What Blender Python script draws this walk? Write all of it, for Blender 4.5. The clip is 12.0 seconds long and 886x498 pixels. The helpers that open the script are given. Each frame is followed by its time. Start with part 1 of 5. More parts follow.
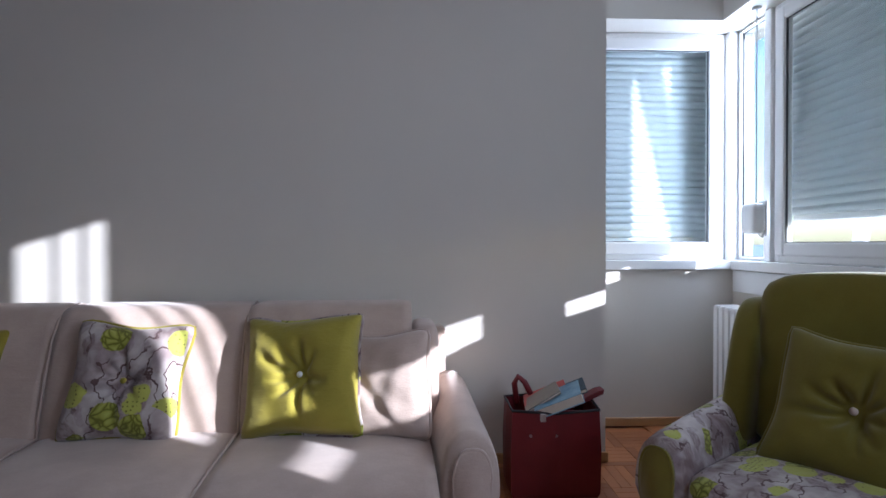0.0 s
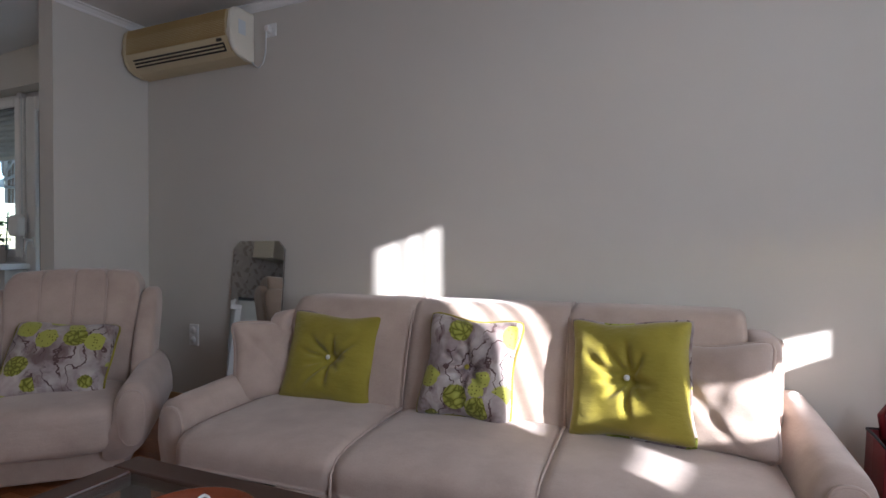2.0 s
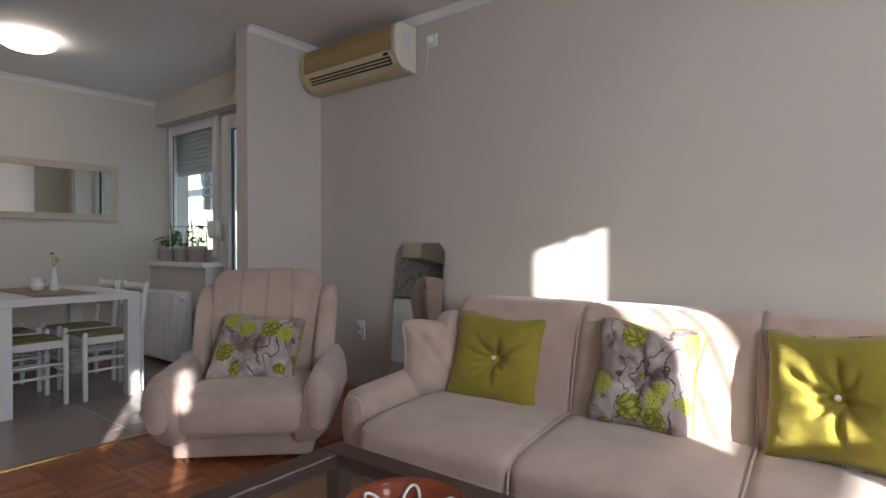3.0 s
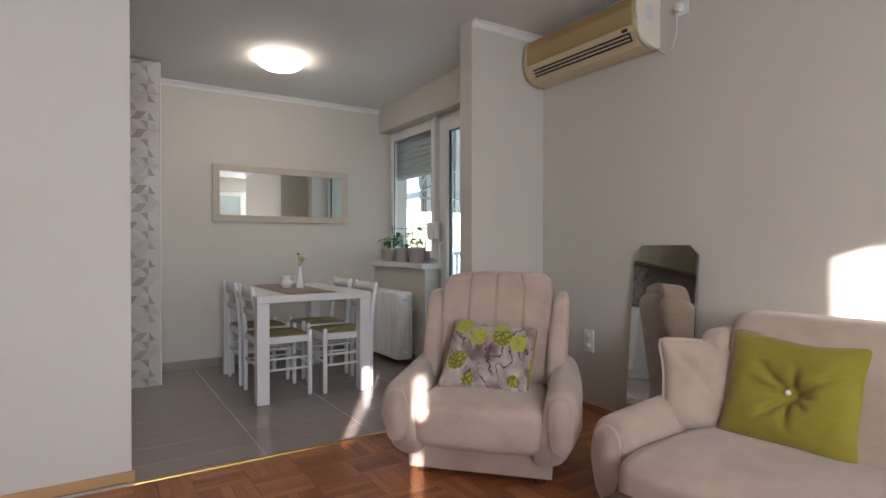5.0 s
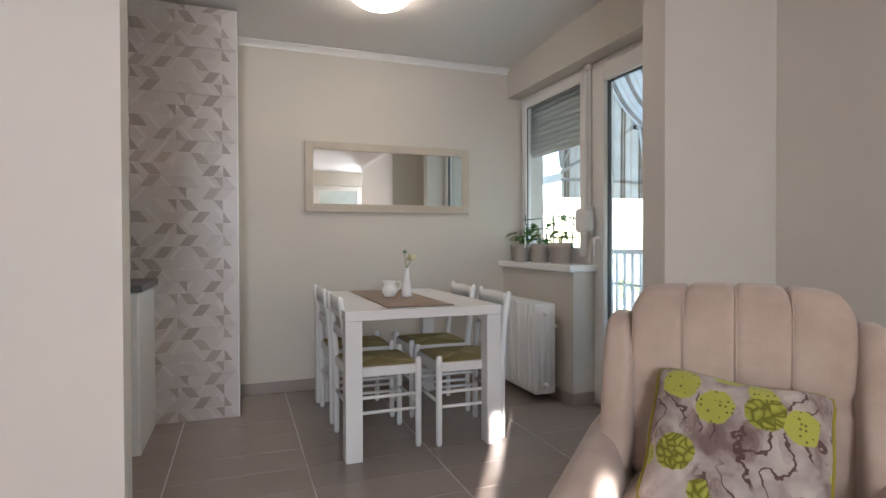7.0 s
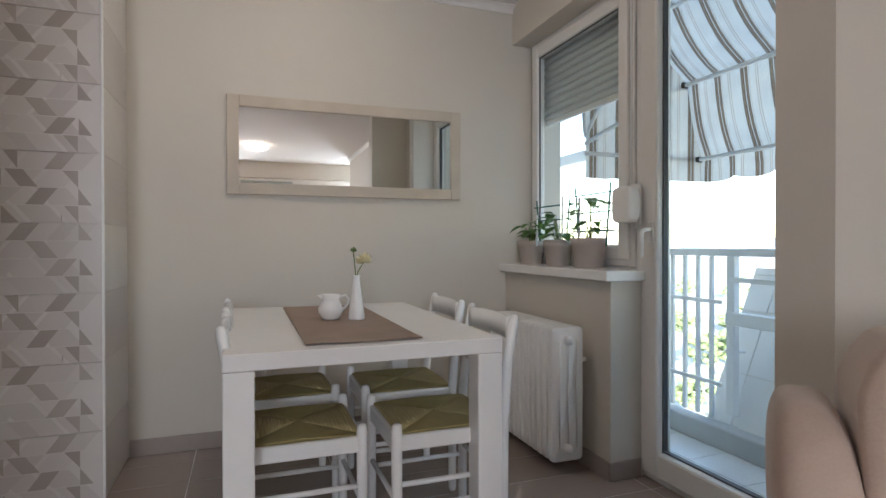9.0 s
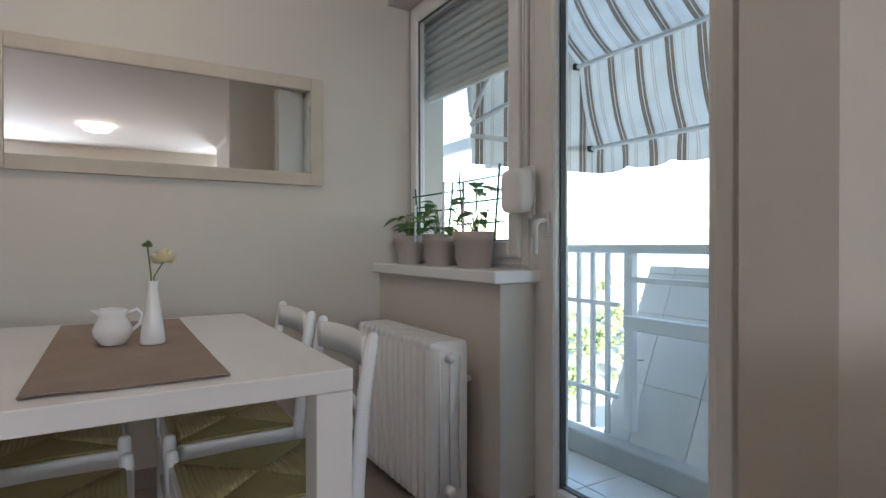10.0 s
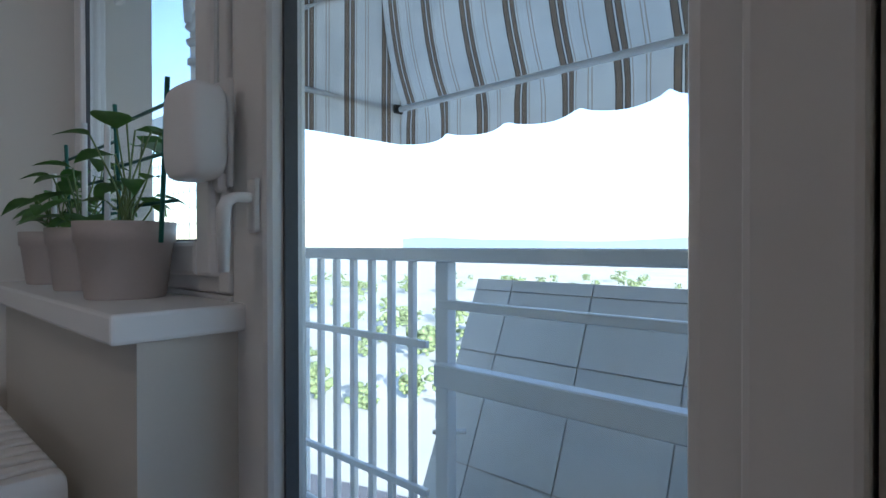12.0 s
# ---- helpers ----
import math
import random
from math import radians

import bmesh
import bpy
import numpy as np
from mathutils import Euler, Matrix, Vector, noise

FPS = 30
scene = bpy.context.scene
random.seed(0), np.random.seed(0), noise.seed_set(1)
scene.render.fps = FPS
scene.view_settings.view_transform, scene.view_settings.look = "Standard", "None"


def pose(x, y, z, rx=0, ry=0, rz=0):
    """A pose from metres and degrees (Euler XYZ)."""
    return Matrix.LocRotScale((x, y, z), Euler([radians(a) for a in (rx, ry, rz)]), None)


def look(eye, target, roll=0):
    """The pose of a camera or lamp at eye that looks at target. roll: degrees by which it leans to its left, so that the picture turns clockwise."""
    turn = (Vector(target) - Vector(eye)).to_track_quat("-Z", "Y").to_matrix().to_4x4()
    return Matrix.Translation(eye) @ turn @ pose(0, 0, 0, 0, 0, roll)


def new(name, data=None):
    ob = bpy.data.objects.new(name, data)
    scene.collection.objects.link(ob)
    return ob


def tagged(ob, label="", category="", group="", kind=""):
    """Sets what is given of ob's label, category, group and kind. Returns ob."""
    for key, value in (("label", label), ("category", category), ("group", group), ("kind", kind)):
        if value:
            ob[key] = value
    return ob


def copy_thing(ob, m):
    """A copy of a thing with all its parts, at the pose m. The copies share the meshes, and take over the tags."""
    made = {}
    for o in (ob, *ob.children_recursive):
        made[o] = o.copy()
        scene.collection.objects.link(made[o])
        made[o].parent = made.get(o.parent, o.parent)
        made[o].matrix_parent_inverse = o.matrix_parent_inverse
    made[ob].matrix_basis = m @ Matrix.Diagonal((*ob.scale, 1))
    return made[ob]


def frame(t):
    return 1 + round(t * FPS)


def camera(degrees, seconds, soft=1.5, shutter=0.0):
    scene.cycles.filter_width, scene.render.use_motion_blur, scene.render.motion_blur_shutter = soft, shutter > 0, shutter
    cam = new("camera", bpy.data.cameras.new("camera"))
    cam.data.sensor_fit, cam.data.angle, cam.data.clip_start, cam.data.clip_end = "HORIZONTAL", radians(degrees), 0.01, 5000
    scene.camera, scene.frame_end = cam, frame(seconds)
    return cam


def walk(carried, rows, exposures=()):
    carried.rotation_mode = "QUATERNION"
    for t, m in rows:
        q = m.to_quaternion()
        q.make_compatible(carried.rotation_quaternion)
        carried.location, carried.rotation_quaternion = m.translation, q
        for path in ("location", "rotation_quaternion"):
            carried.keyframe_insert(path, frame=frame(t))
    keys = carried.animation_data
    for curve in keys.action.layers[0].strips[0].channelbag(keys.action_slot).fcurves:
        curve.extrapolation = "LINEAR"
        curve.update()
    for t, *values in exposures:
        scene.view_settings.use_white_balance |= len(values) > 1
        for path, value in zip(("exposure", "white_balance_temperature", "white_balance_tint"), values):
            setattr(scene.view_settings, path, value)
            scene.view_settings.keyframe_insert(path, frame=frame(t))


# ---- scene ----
cam = camera(77.7, 12.0)
PATH = [
    (0, (0.334, 0.282, 1.078), (0.413, 2.281, 1.062), 0.0),
    (0.5, (0.306, 0.229, 1.079), (0.143, 2.222, 1.062), 0.0),
    (1, (0.22, 0.212, 1.083), (-0.141, 2.179, 1.066), 0.1),
    (1.5, (0.167, 0.225, 1.087), (-0.435, 2.132, 1.071), -0.0),
    (2, (0.088, 0.187, 1.095), (-0.73, 2.012, 1.079), -0.1),
    (2.5, (0.021, 0.147, 1.104), (-0.995, 1.87, 1.089), -0.1),
    (3, (-0.047, 0.094, 1.109), (-1.273, 1.674, 1.093), -0.1),
    (3.2, (-0.08, 0.072, 1.114), (-1.369, 1.601, 1.098), -0.1),
    (4.8, (-0.366, 0.043, 1.128), (-2.0, 1.2, 1.112), 0.05),
    (5, (-0.45, 0.121, 1.123), (-2.134, 1.199, 1.108), 0.0),
    (5.5, (-0.717, 0.248, 1.132), (-2.519, 1.116, 1.11), -0.1),
    (6, (-1.01, 0.361, 1.116), (-2.872, 1.09, 1.094), -0.1),
    (6.5, (-1.321, 0.456, 1.115), (-3.187, 1.176, 1.091), 0.0),
    (7, (-1.627, 0.601, 1.106), (-3.503, 1.294, 1.082), -0.2),
    (7.2, (-1.713, 0.643, 1.105), (-3.596, 1.317, 1.08), -0.2),
    (8.8, (-2.632, 1.103, 1.067), (-4.512, 1.785, 1.053), -0.1),
    (9, (-2.71, 1.152, 1.068), (-4.592, 1.828, 1.053), -0.1),
    (9.5, (-2.978, 1.308, 1.063), (-4.815, 2.099, 1.05), -0.15),
    (10, (-3.158, 1.473, 1.046), (-4.871, 2.506, 1.031), -0.1),
    (10.5, (-3.392, 1.7, 1.057), (-5.044, 2.827, 1.04), -0.1),
    (11, (-3.531, 1.899, 1.041), (-5.134, 3.094, 1.025), 0.0),
    (11.5, (-3.706, 2.132, 1.062), (-5.165, 3.5, 1.045), -0.0),
    (12, (-3.841, 2.393, 1.055), (-5.2, 3.86, 1.039), -0.1),
]
walk(cam, [(t, look(eye, target, roll)) for t, eye, target, roll in PATH], [(0.0, 1.35, 5150, 15), (1.5, 1.75, 5400, 15), (2.5, 2.05, 5750, 15), (3.2, 2.35, 6000, 15), (5.0, 2.82, 6150, 15), (7.0, 3.08, 6250, 15), (9.0, 2.9, 6200, 15), (10.5, 2.58, 5950, 15), (12.0, 2.0, 5400, 15)])

# ---- world and light ----
SUN_DIR = Vector((-1.0, 0.60, -0.315)).normalized()
world = bpy.data.worlds.new("sky")
scene.world = world
world.use_nodes = True
wn = world.node_tree
sky = wn.nodes.new("ShaderNodeTexSky")
sky.sky_type = "NISHITA"
sky.sun_disc = False
sky.sun_elevation = math.asin(-SUN_DIR.z)
sky.sun_rotation = math.atan2(-SUN_DIR.x, -SUN_DIR.y)
sky.altitude = 150
wn.links.new(sky.outputs[0], wn.nodes["Background"].inputs[0])
wn.nodes["Background"].inputs[1].default_value = 0.15
sun = new("sun", bpy.data.lights.new("sun", "SUN"))
sun.data.energy = 5.0
sun.data.angle = radians(0.6)
sun.data.color = (1.0, 0.93, 0.84)
sun.matrix_world = look((20, -12, 8), Vector((20, -12, 8)) + SUN_DIR)

# added fill lamp before the shuttered window behind the walker, brightens the living room
room_fill = new("room_fill_light", bpy.data.lights.new("room_fill_light", "AREA"))
room_fill.data.shape, room_fill.data.size, room_fill.data.size_y = "RECTANGLE", 1.15, 1.2
room_fill.data.energy = 13
room_fill.data.color = (0.88, 0.94, 1.0)
room_fill.matrix_world = look((2.17, -0.1, 1.68), (0.0, -0.1, 1.68))

slit = new("corner_pane_skylight", bpy.data.lights.new("corner_pane_skylight", "AREA"))
slit.data.shape, slit.data.size, slit.data.size_y = "RECTANGLE", 0.20, 1.25
slit.data.energy = 6
slit.data.color = (0.90, 0.95, 1.0)
slit.matrix_world = look((2.275, 3.385, 1.69), (1.0, 3.2, 1.69))

# ---- materials ----
MATS = {}


def principled(name, color=(0.8, 0.8, 0.8), rough=0.5, metal=0.0, sheen=0.0, spec=0.5):
    m = bpy.data.materials.new(name)
    m.use_nodes = True
    b = m.node_tree.nodes["Principled BSDF"]
    b.inputs["Base Color"].default_value = (*color, 1)
    b.inputs["Roughness"].default_value = rough
    b.inputs["Metallic"].default_value = metal
    b.inputs["Sheen Weight"].default_value = sheen
    b.inputs["Specular IOR Level"].default_value = spec
    MATS[name] = m
    return m, m.node_tree, b


def node(nt, kind, ins=None, **props):
    n = nt.nodes.new(kind)
    if "operation" in props:
        n.operation = props["operation"]
    if "feature" in props:
        n.feature = props["feature"]
    if "data_type" in props:
        n.data_type = props["data_type"]
    if "blend_type" in props:
        n.blend_type = props["blend_type"]
    if "wave_type" in props:
        n.wave_type = props["wave_type"]
    for k, v in (ins or {}).items():
        if isinstance(v, bpy.types.NodeSocket):
            nt.links.new(v, n.inputs[k])
        else:
            n.inputs[k].default_value = v
    return n


def ramp(nt, fac, stops, interp="LINEAR"):
    r = node(nt, "ShaderNodeValToRGB", {0: fac})
    r.color_ramp.interpolation = interp
    el = r.color_ramp.elements
    while len(el) < len(stops):
        el.new(0.5)
    for e, (p, c) in zip(el, stops):
        e.position = p
        e.color = (*c, 1) if len(c) == 3 else c
    return r.outputs[0]


def mixc(nt, fac, a, b, blend="MIX"):
    n = node(nt, "ShaderNodeMix", data_type="RGBA", blend_type=blend)
    for i, v in ((0, fac), (6, a), (7, b)):
        if isinstance(v, bpy.types.NodeSocket):
            nt.links.new(v, n.inputs[i])
        elif i == 0:
            n.inputs[0].default_value = v
        else:
            n.inputs[i].default_value = (*v, 1)
    return n.outputs[2]


def mathn(nt, op, a, b=0.0, clamp=False):
    n = node(nt, "ShaderNodeMath", {0: a, 1: b}, operation=op)
    n.use_clamp = clamp
    return n.outputs[0]


def coords(nt, kind="Object"):
    return node(nt, "ShaderNodeTexCoord").outputs[kind]


def noise_tex(nt, vec, scale, detail=3.0, rough=0.55):
    return node(nt, "ShaderNodeTexNoise", {"Vector": vec, "Scale": scale, "Detail": detail, "Roughness": rough}).outputs[0]


def bump(nt, b, height, strength, dist):
    n = node(nt, "ShaderNodeBump", {"Height": height, "Strength": strength, "Distance": dist})
    nt.links.new(n.outputs[0], b.inputs["Normal"])


def surface(name, c1, c2, rough, scale=4.0, fine=90.0, bump_s=0.15, bump_d=0.002, metal=0.0, sheen=0.0, spec=0.5, rough_var=0.08, wrinkle=0.0):
    """Two-scale mottled surface: broad stains and a fine grain."""
    m, nt, b = principled(name, c1, rough, metal, sheen, spec)
    v = coords(nt)
    big = noise_tex(nt, v, scale, 4.0)
    small = noise_tex(nt, v, fine, 3.0)
    f = mathn(nt, "ADD", mathn(nt, "MULTIPLY", big, 0.75), mathn(nt, "MULTIPLY", small, 0.25))
    nt.links.new(ramp(nt, f, [(0.32, c1), (0.68, c2)]), b.inputs["Base Color"])
    nt.links.new(mathn(nt, "ADD", rough - rough_var / 2, mathn(nt, "MULTIPLY", big, rough_var)), b.inputs["Roughness"])
    if wrinkle:
        fold = noise_tex(nt, node(nt, "ShaderNodeMapping", {"Vector": v, "Scale": (1.0, 1.0, 2.2)}).outputs[0], 16.0, 3.0)
        h = mathn(nt, "ADD", mathn(nt, "MULTIPLY", fold, wrinkle), mathn(nt, "MULTIPLY", small, bump_d))
        bump(nt, b, h, 0.6, 1.0)
    else:
        bump(nt, b, small, bump_s, bump_d)
    return m


WALL = surface("wall_paint", (0.605, 0.568, 0.505), (0.635, 0.598, 0.535), 0.62, 1.2, 160, 0.08, 0.001)
CEIL = surface("ceiling_paint", (0.74, 0.73, 0.71), (0.77, 0.76, 0.74), 0.8, 1.0, 120, 0.06, 0.001)
TRIM = surface("white_trim", (0.80, 0.79, 0.77), (0.83, 0.82, 0.80), 0.45, 3, 100, 0.04, 0.0008)
PVC = surface("white_pvc", (0.80, 0.79, 0.77), (0.83, 0.82, 0.80), 0.32, 2, 60, 0.02, 0.0005)
GASKET = surface("rubber_gasket", (0.07, 0.075, 0.08), (0.10, 0.105, 0.11), 0.6)
LACQUER = surface("white_lacquer", (0.80, 0.795, 0.78), (0.83, 0.825, 0.81), 0.26, 3, 40, 0.015, 0.0003, rough_var=0.015)
ENAMEL = surface("radiator_enamel", (0.78, 0.77, 0.75), (0.82, 0.81, 0.79), 0.3, 4, 60, 0.06, 0.001)
YELLOWED = surface("yellowed_plastic", (0.60, 0.50, 0.30), (0.66, 0.56, 0.36), 0.42, 2, 90, 0.05, 0.0006)
GOLDEN = surface("browned_plastic_grille", (0.40, 0.275, 0.10), (0.47, 0.33, 0.13), 0.45, 2, 90, 0.05, 0.0006)
CREAM = surface("cream_plastic", (0.74, 0.69, 0.58), (0.78, 0.74, 0.64), 0.4, 2, 90, 0.05, 0.0006)
DARK = surface("dark_plastic_and_slot_shade", (0.02, 0.02, 0.02), (0.04, 0.035, 0.03), 0.6)
BRASS = surface("brass", (0.55, 0.38, 0.12), (0.66, 0.48, 0.18), 0.3, 8, 80, 0.1, 0.0005, metal=1.0)
STEEL = surface("steel", (0.55, 0.55, 0.55), (0.65, 0.65, 0.65), 0.3, 8, 80, 0.1, 0.0005, metal=1.0)
BEIGE = surface("beige_velour", (0.42, 0.322, 0.262), (0.54, 0.428, 0.355), 0.85, 6, 220, 0.35, 0.0008, sheen=0.35, spec=0.15, wrinkle=0.004)
BEIGE_PIPE = surface("beige_piping", (0.45, 0.35, 0.29), (0.52, 0.41, 0.34), 0.8, 8, 250, 0.3, 0.001, sheen=0.3, spec=0.15)
LIME = surface("lime_cotton", (0.258, 0.21, 0.026), (0.325, 0.272, 0.036), 0.82, 6, 300, 0.3, 0.0006, sheen=0.25, spec=0.15, wrinkle=0.010)
OLIVE = surface("olive_velour", (0.135, 0.108, 0.012), (0.18, 0.148, 0.020), 0.85, 5, 220, 0.35, 0.0015, sheen=0.3, spec=0.15)
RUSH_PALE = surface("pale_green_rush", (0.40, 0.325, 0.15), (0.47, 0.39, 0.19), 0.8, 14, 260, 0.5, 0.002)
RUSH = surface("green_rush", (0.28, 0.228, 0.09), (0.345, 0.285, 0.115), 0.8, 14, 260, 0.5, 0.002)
TAUPE = surface("taupe_runner", (0.27, 0.20, 0.155), (0.33, 0.25, 0.20), 0.9, 10, 400, 0.5, 0.001)
PORCELAIN = surface("porcelain", (0.82, 0.81, 0.79), (0.85, 0.84, 0.82), 0.15)
POT = surface("grey_plastic_pot", (0.40, 0.345, 0.305), (0.45, 0.39, 0.35), 0.55, 6, 120)
SOIL = surface("soil", (0.03, 0.022, 0.015), (0.06, 0.045, 0.03), 0.95, 30, 150, 0.8, 0.01)
GREENWIRE = surface("green_coated_wire", (0.01, 0.10, 0.07), (0.015, 0.13, 0.09), 0.45)
STEM = surface("plant_stem", (0.10, 0.16, 0.04), (0.15, 0.22, 0.06), 0.6)
REDLEATHER = surface("red_leather", (0.11, 0.007, 0.010), (0.15, 0.011, 0.014), 0.38, 8, 180, 0.3, 0.001)
BLACKCLOTH = surface("black_lining", (0.012, 0.012, 0.014), (0.02, 0.02, 0.022), 0.8)
WENGE = surface("dark_brown_wood", (0.05, 0.022, 0.014), (0.075, 0.035, 0.022), 0.35, 5, 60, 0.1, 0.001)
CLAY = surface("brown_glaze", (0.16, 0.035, 0.012), (0.22, 0.05, 0.018), 0.15, 8, 50, 0.05, 0.001)
SLIP = surface("white_slip", (0.75, 0.72, 0.68), (0.8, 0.78, 0.74), 0.3)
FRAMEWOOD = surface("beige_frame", (0.50, 0.44, 0.36), (0.58, 0.515, 0.425), 0.55, 6, 120, 0.15, 0.001)
WORKTOP = surface("grey_worktop", (0.10, 0.10, 0.105), (0.15, 0.15, 0.155), 0.4, 30, 200)
BASETILE = surface("taupe_skirting_tile", (0.30, 0.255, 0.23), (0.36, 0.31, 0.28), 0.35, 3, 60, 0.05, 0.001)
GROUT = surface("grout", (0.56, 0.52, 0.48), (0.64, 0.60, 0.56), 0.85, 20, 200)
RAILPAINT = surface("white_rail_paint", (0.74, 0.75, 0.76), (0.80, 0.81, 0.82), 0.5, 12, 90, 0.2, 0.002)
CONCRETE = surface("balcony_concrete", (0.42, 0.42, 0.41), (0.52, 0.52, 0.51), 0.85, 6, 90, 0.5, 0.004)
BALTILE = surface("balcony_tile", (0.64, 0.63, 0.61), (0.72, 0.71, 0.69), 0.3, 3, 70, 0.1, 0.001)
FACADE = surface("facade_render", (0.55, 0.54, 0.52), (0.62, 0.61, 0.59), 0.9, 4, 70, 0.5, 0.004)
SHUTTER = surface("grey_shutter", (0.60, 0.63, 0.635), (0.67, 0.70, 0.705), 0.42, 3, 80, 0.1, 0.001)
PAPER = surface("book_pages", (0.55, 0.47, 0.36), (0.62, 0.54, 0.43), 0.85, 10, 300, 0.4, 0.001)
BOOKBLUE = surface("blue_cover", (0.10, 0.22, 0.32), (0.28, 0.42, 0.50), 0.35, 18, 80)
BOOKRED = surface("red_cover", (0.42, 0.05, 0.04), (0.5, 0.08, 0.06), 0.35)
BOOKDARK = surface("dark_cover", (0.03, 0.05, 0.06), (0.06, 0.09, 0.11), 0.35)
BOOKGREY = surface("grey_cover", (0.22, 0.20, 0.17), (0.28, 0.26, 0.22), 0.6)
PETAL = surface("cream_petal", (0.75, 0.68, 0.40), (0.82, 0.76, 0.52), 0.6, 20, 90)
WOODTRIM = surface("oak_skirting", (0.42, 0.24, 0.10), (0.52, 0.31, 0.14), 0.4, 4, 60, 0.1, 0.001)
KITCHEN = surface("cream_cabinet_front", (0.62, 0.56, 0.45), (0.66, 0.60, 0.49), 0.35, 2, 60, 0.03, 0.0005)


def glass_material():
    m = bpy.data.materials.new("clear_glass")
    m.use_nodes = True
    nt = m.node_tree
    nt.nodes.clear()
    out = node(nt, "ShaderNodeOutputMaterial")
    lw = node(nt, "ShaderNodeLayerWeight", {"Blend": 0.5}).outputs["Facing"]
    gl = mathn(nt, "ADD", 0.025, mathn(nt, "MULTIPLY", mathn(nt, "POWER", lw, 5.0), 0.8), True)
    mx = node(nt, "ShaderNodeMixShader", {0: gl,
              1: node(nt, "ShaderNodeBsdfTransparent", {"Color": (0.93, 0.96, 0.96, 1)}).outputs[0],
              2: node(nt, "ShaderNodeBsdfGlossy", {"Roughness": 0.01}).outputs[0]})
    nt.links.new(mx.outputs[0], out.inputs[0])
    return m


GLASS = glass_material()
MIRROR = principled("mirror_glass", (0.86, 0.87, 0.85), 0.02, 1.0)[0]


def floral_material(name="floral_cotton", scale=1.0, shift=(0, 0, 0)):
    """Off-white cotton with lime peonies, mauve leaves and brown twigs."""
    m, nt, b = principled(name, (0.7, 0.65, 0.6), 0.85, 0, 0.2, 0.15)
    mp = node(nt, "ShaderNodeMapping", {"Vector": coords(nt), "Location": shift, "Scale": (scale,) * 3})
    v = mp.outputs[0]
    warp = node(nt, "ShaderNodeTexNoise", {"Vector": v, "Scale": 9.0, "Detail": 2.0})
    vw = node(nt, "ShaderNodeVectorMath", {0: v, 1: node(nt, "ShaderNodeVectorMath", {0: warp.outputs[1], 3: 0.10}, operation="SCALE").outputs[0]}, operation="ADD").outputs[0]
    cloth = ramp(nt, noise_tex(nt, vw, 7.0, 3), [(0.36, (0.20, 0.145, 0.135)), (0.48, (0.37, 0.31, 0.29)), (0.66, (0.53, 0.475, 0.44))])
    for sc, turn, dark, amount in ((13.0, 0.7, (0.17, 0.105, 0.10), 0.75), (17.0, -0.9, (0.30, 0.235, 0.235), 0.7)):
        stretch = node(nt, "ShaderNodeMapping", {"Vector": vw, "Rotation": (0, turn, 0), "Scale": (1.0, 1.0, 0.42)}).outputs[0]
        leaf = node(nt, "ShaderNodeTexVoronoi", {"Vector": stretch, "Scale": sc}, feature="SMOOTH_F1")
        vein = ramp(nt, noise_tex(nt, node(nt, "ShaderNodeMapping", {"Vector": stretch, "Scale": (9.0, 9.0, 1.5)}).outputs[0], 14.0, 2), [(0.40, (0.45, 0.45, 0.45)), (0.60, (1, 1, 1))])
        leafm = ramp(nt, leaf.outputs[0], [(0.25, (1, 1, 1)), (0.31, (0, 0, 0))])
        cloth = mixc(nt, mathn(nt, "MULTIPLY", mathn(nt, "MULTIPLY", leafm, vein), amount), cloth, dark)
    wave = node(nt, "ShaderNodeTexWave", {"Vector": v, "Scale": 4.6, "Distortion": 16.0, "Detail": 4.0, "Detail Scale": 1.6}, wave_type="BANDS")
    twig = ramp(nt, wave.outputs[1], [(0.025, (1, 1, 1)), (0.07, (0, 0, 0))])
    patchy = ramp(nt, noise_tex(nt, v, 6.0, 1), [(0.43, (0, 0, 0)), (0.49, (1, 1, 1))])
    cloth = mixc(nt, mathn(nt, "MULTIPLY", twig, patchy), cloth, (0.11, 0.065, 0.06))
    vf = node(nt, "ShaderNodeTexVoronoi", {"Vector": v, "Scale": 9.4, "Randomness": 0.85})
    edge = mathn(nt, "ADD", vf.outputs[0], mathn(nt, "MULTIPLY", noise_tex(nt, v, 60, 1), 0.10))
    flower = ramp(nt, edge, [(0.54, (1, 1, 1)), (0.57, (0, 0, 0))])
    pick = node(nt, "ShaderNodeSeparateColor", {0: vf.outputs[1]})
    keep = mathn(nt, "GREATER_THAN", pick.outputs[0], 0.48)
    petals = node(nt, "ShaderNodeTexVoronoi", {"Vector": vw, "Scale": 34.0}, feature="DISTANCE_TO_EDGE")
    lime = ramp(nt, petals.outputs[0], [(0.03, (0.14, 0.14, 0.018)), (0.16, (0.30, 0.305, 0.045)), (0.4, (0.41, 0.415, 0.085))])
    dots = node(nt, "ShaderNodeTexVoronoi", {"Vector": v, "Scale": 62.0, "Randomness": 0.4})
    dotm = ramp(nt, dots.outputs[0], [(0.20, (1, 1, 1)), (0.28, (0, 0, 0))])
    lime2 = mixc(nt, dotm, (0.40, 0.405, 0.075), (0.15, 0.14, 0.03))
    lime = mixc(nt, mathn(nt, "GREATER_THAN", pick.outputs[1], 0.5), lime, lime2)
    col = mixc(nt, mathn(nt, "MULTIPLY", flower, keep), cloth, lime)
    nt.links.new(col, b.inputs["Base Color"])
    bump(nt, b, mathn(nt, "ADD", mathn(nt, "MULTIPLY", noise_tex(nt, v, 15, 3), 0.010), mathn(nt, "MULTIPLY", noise_tex(nt, v, 350, 2), 0.0006)), 0.6, 1.0)
    return m


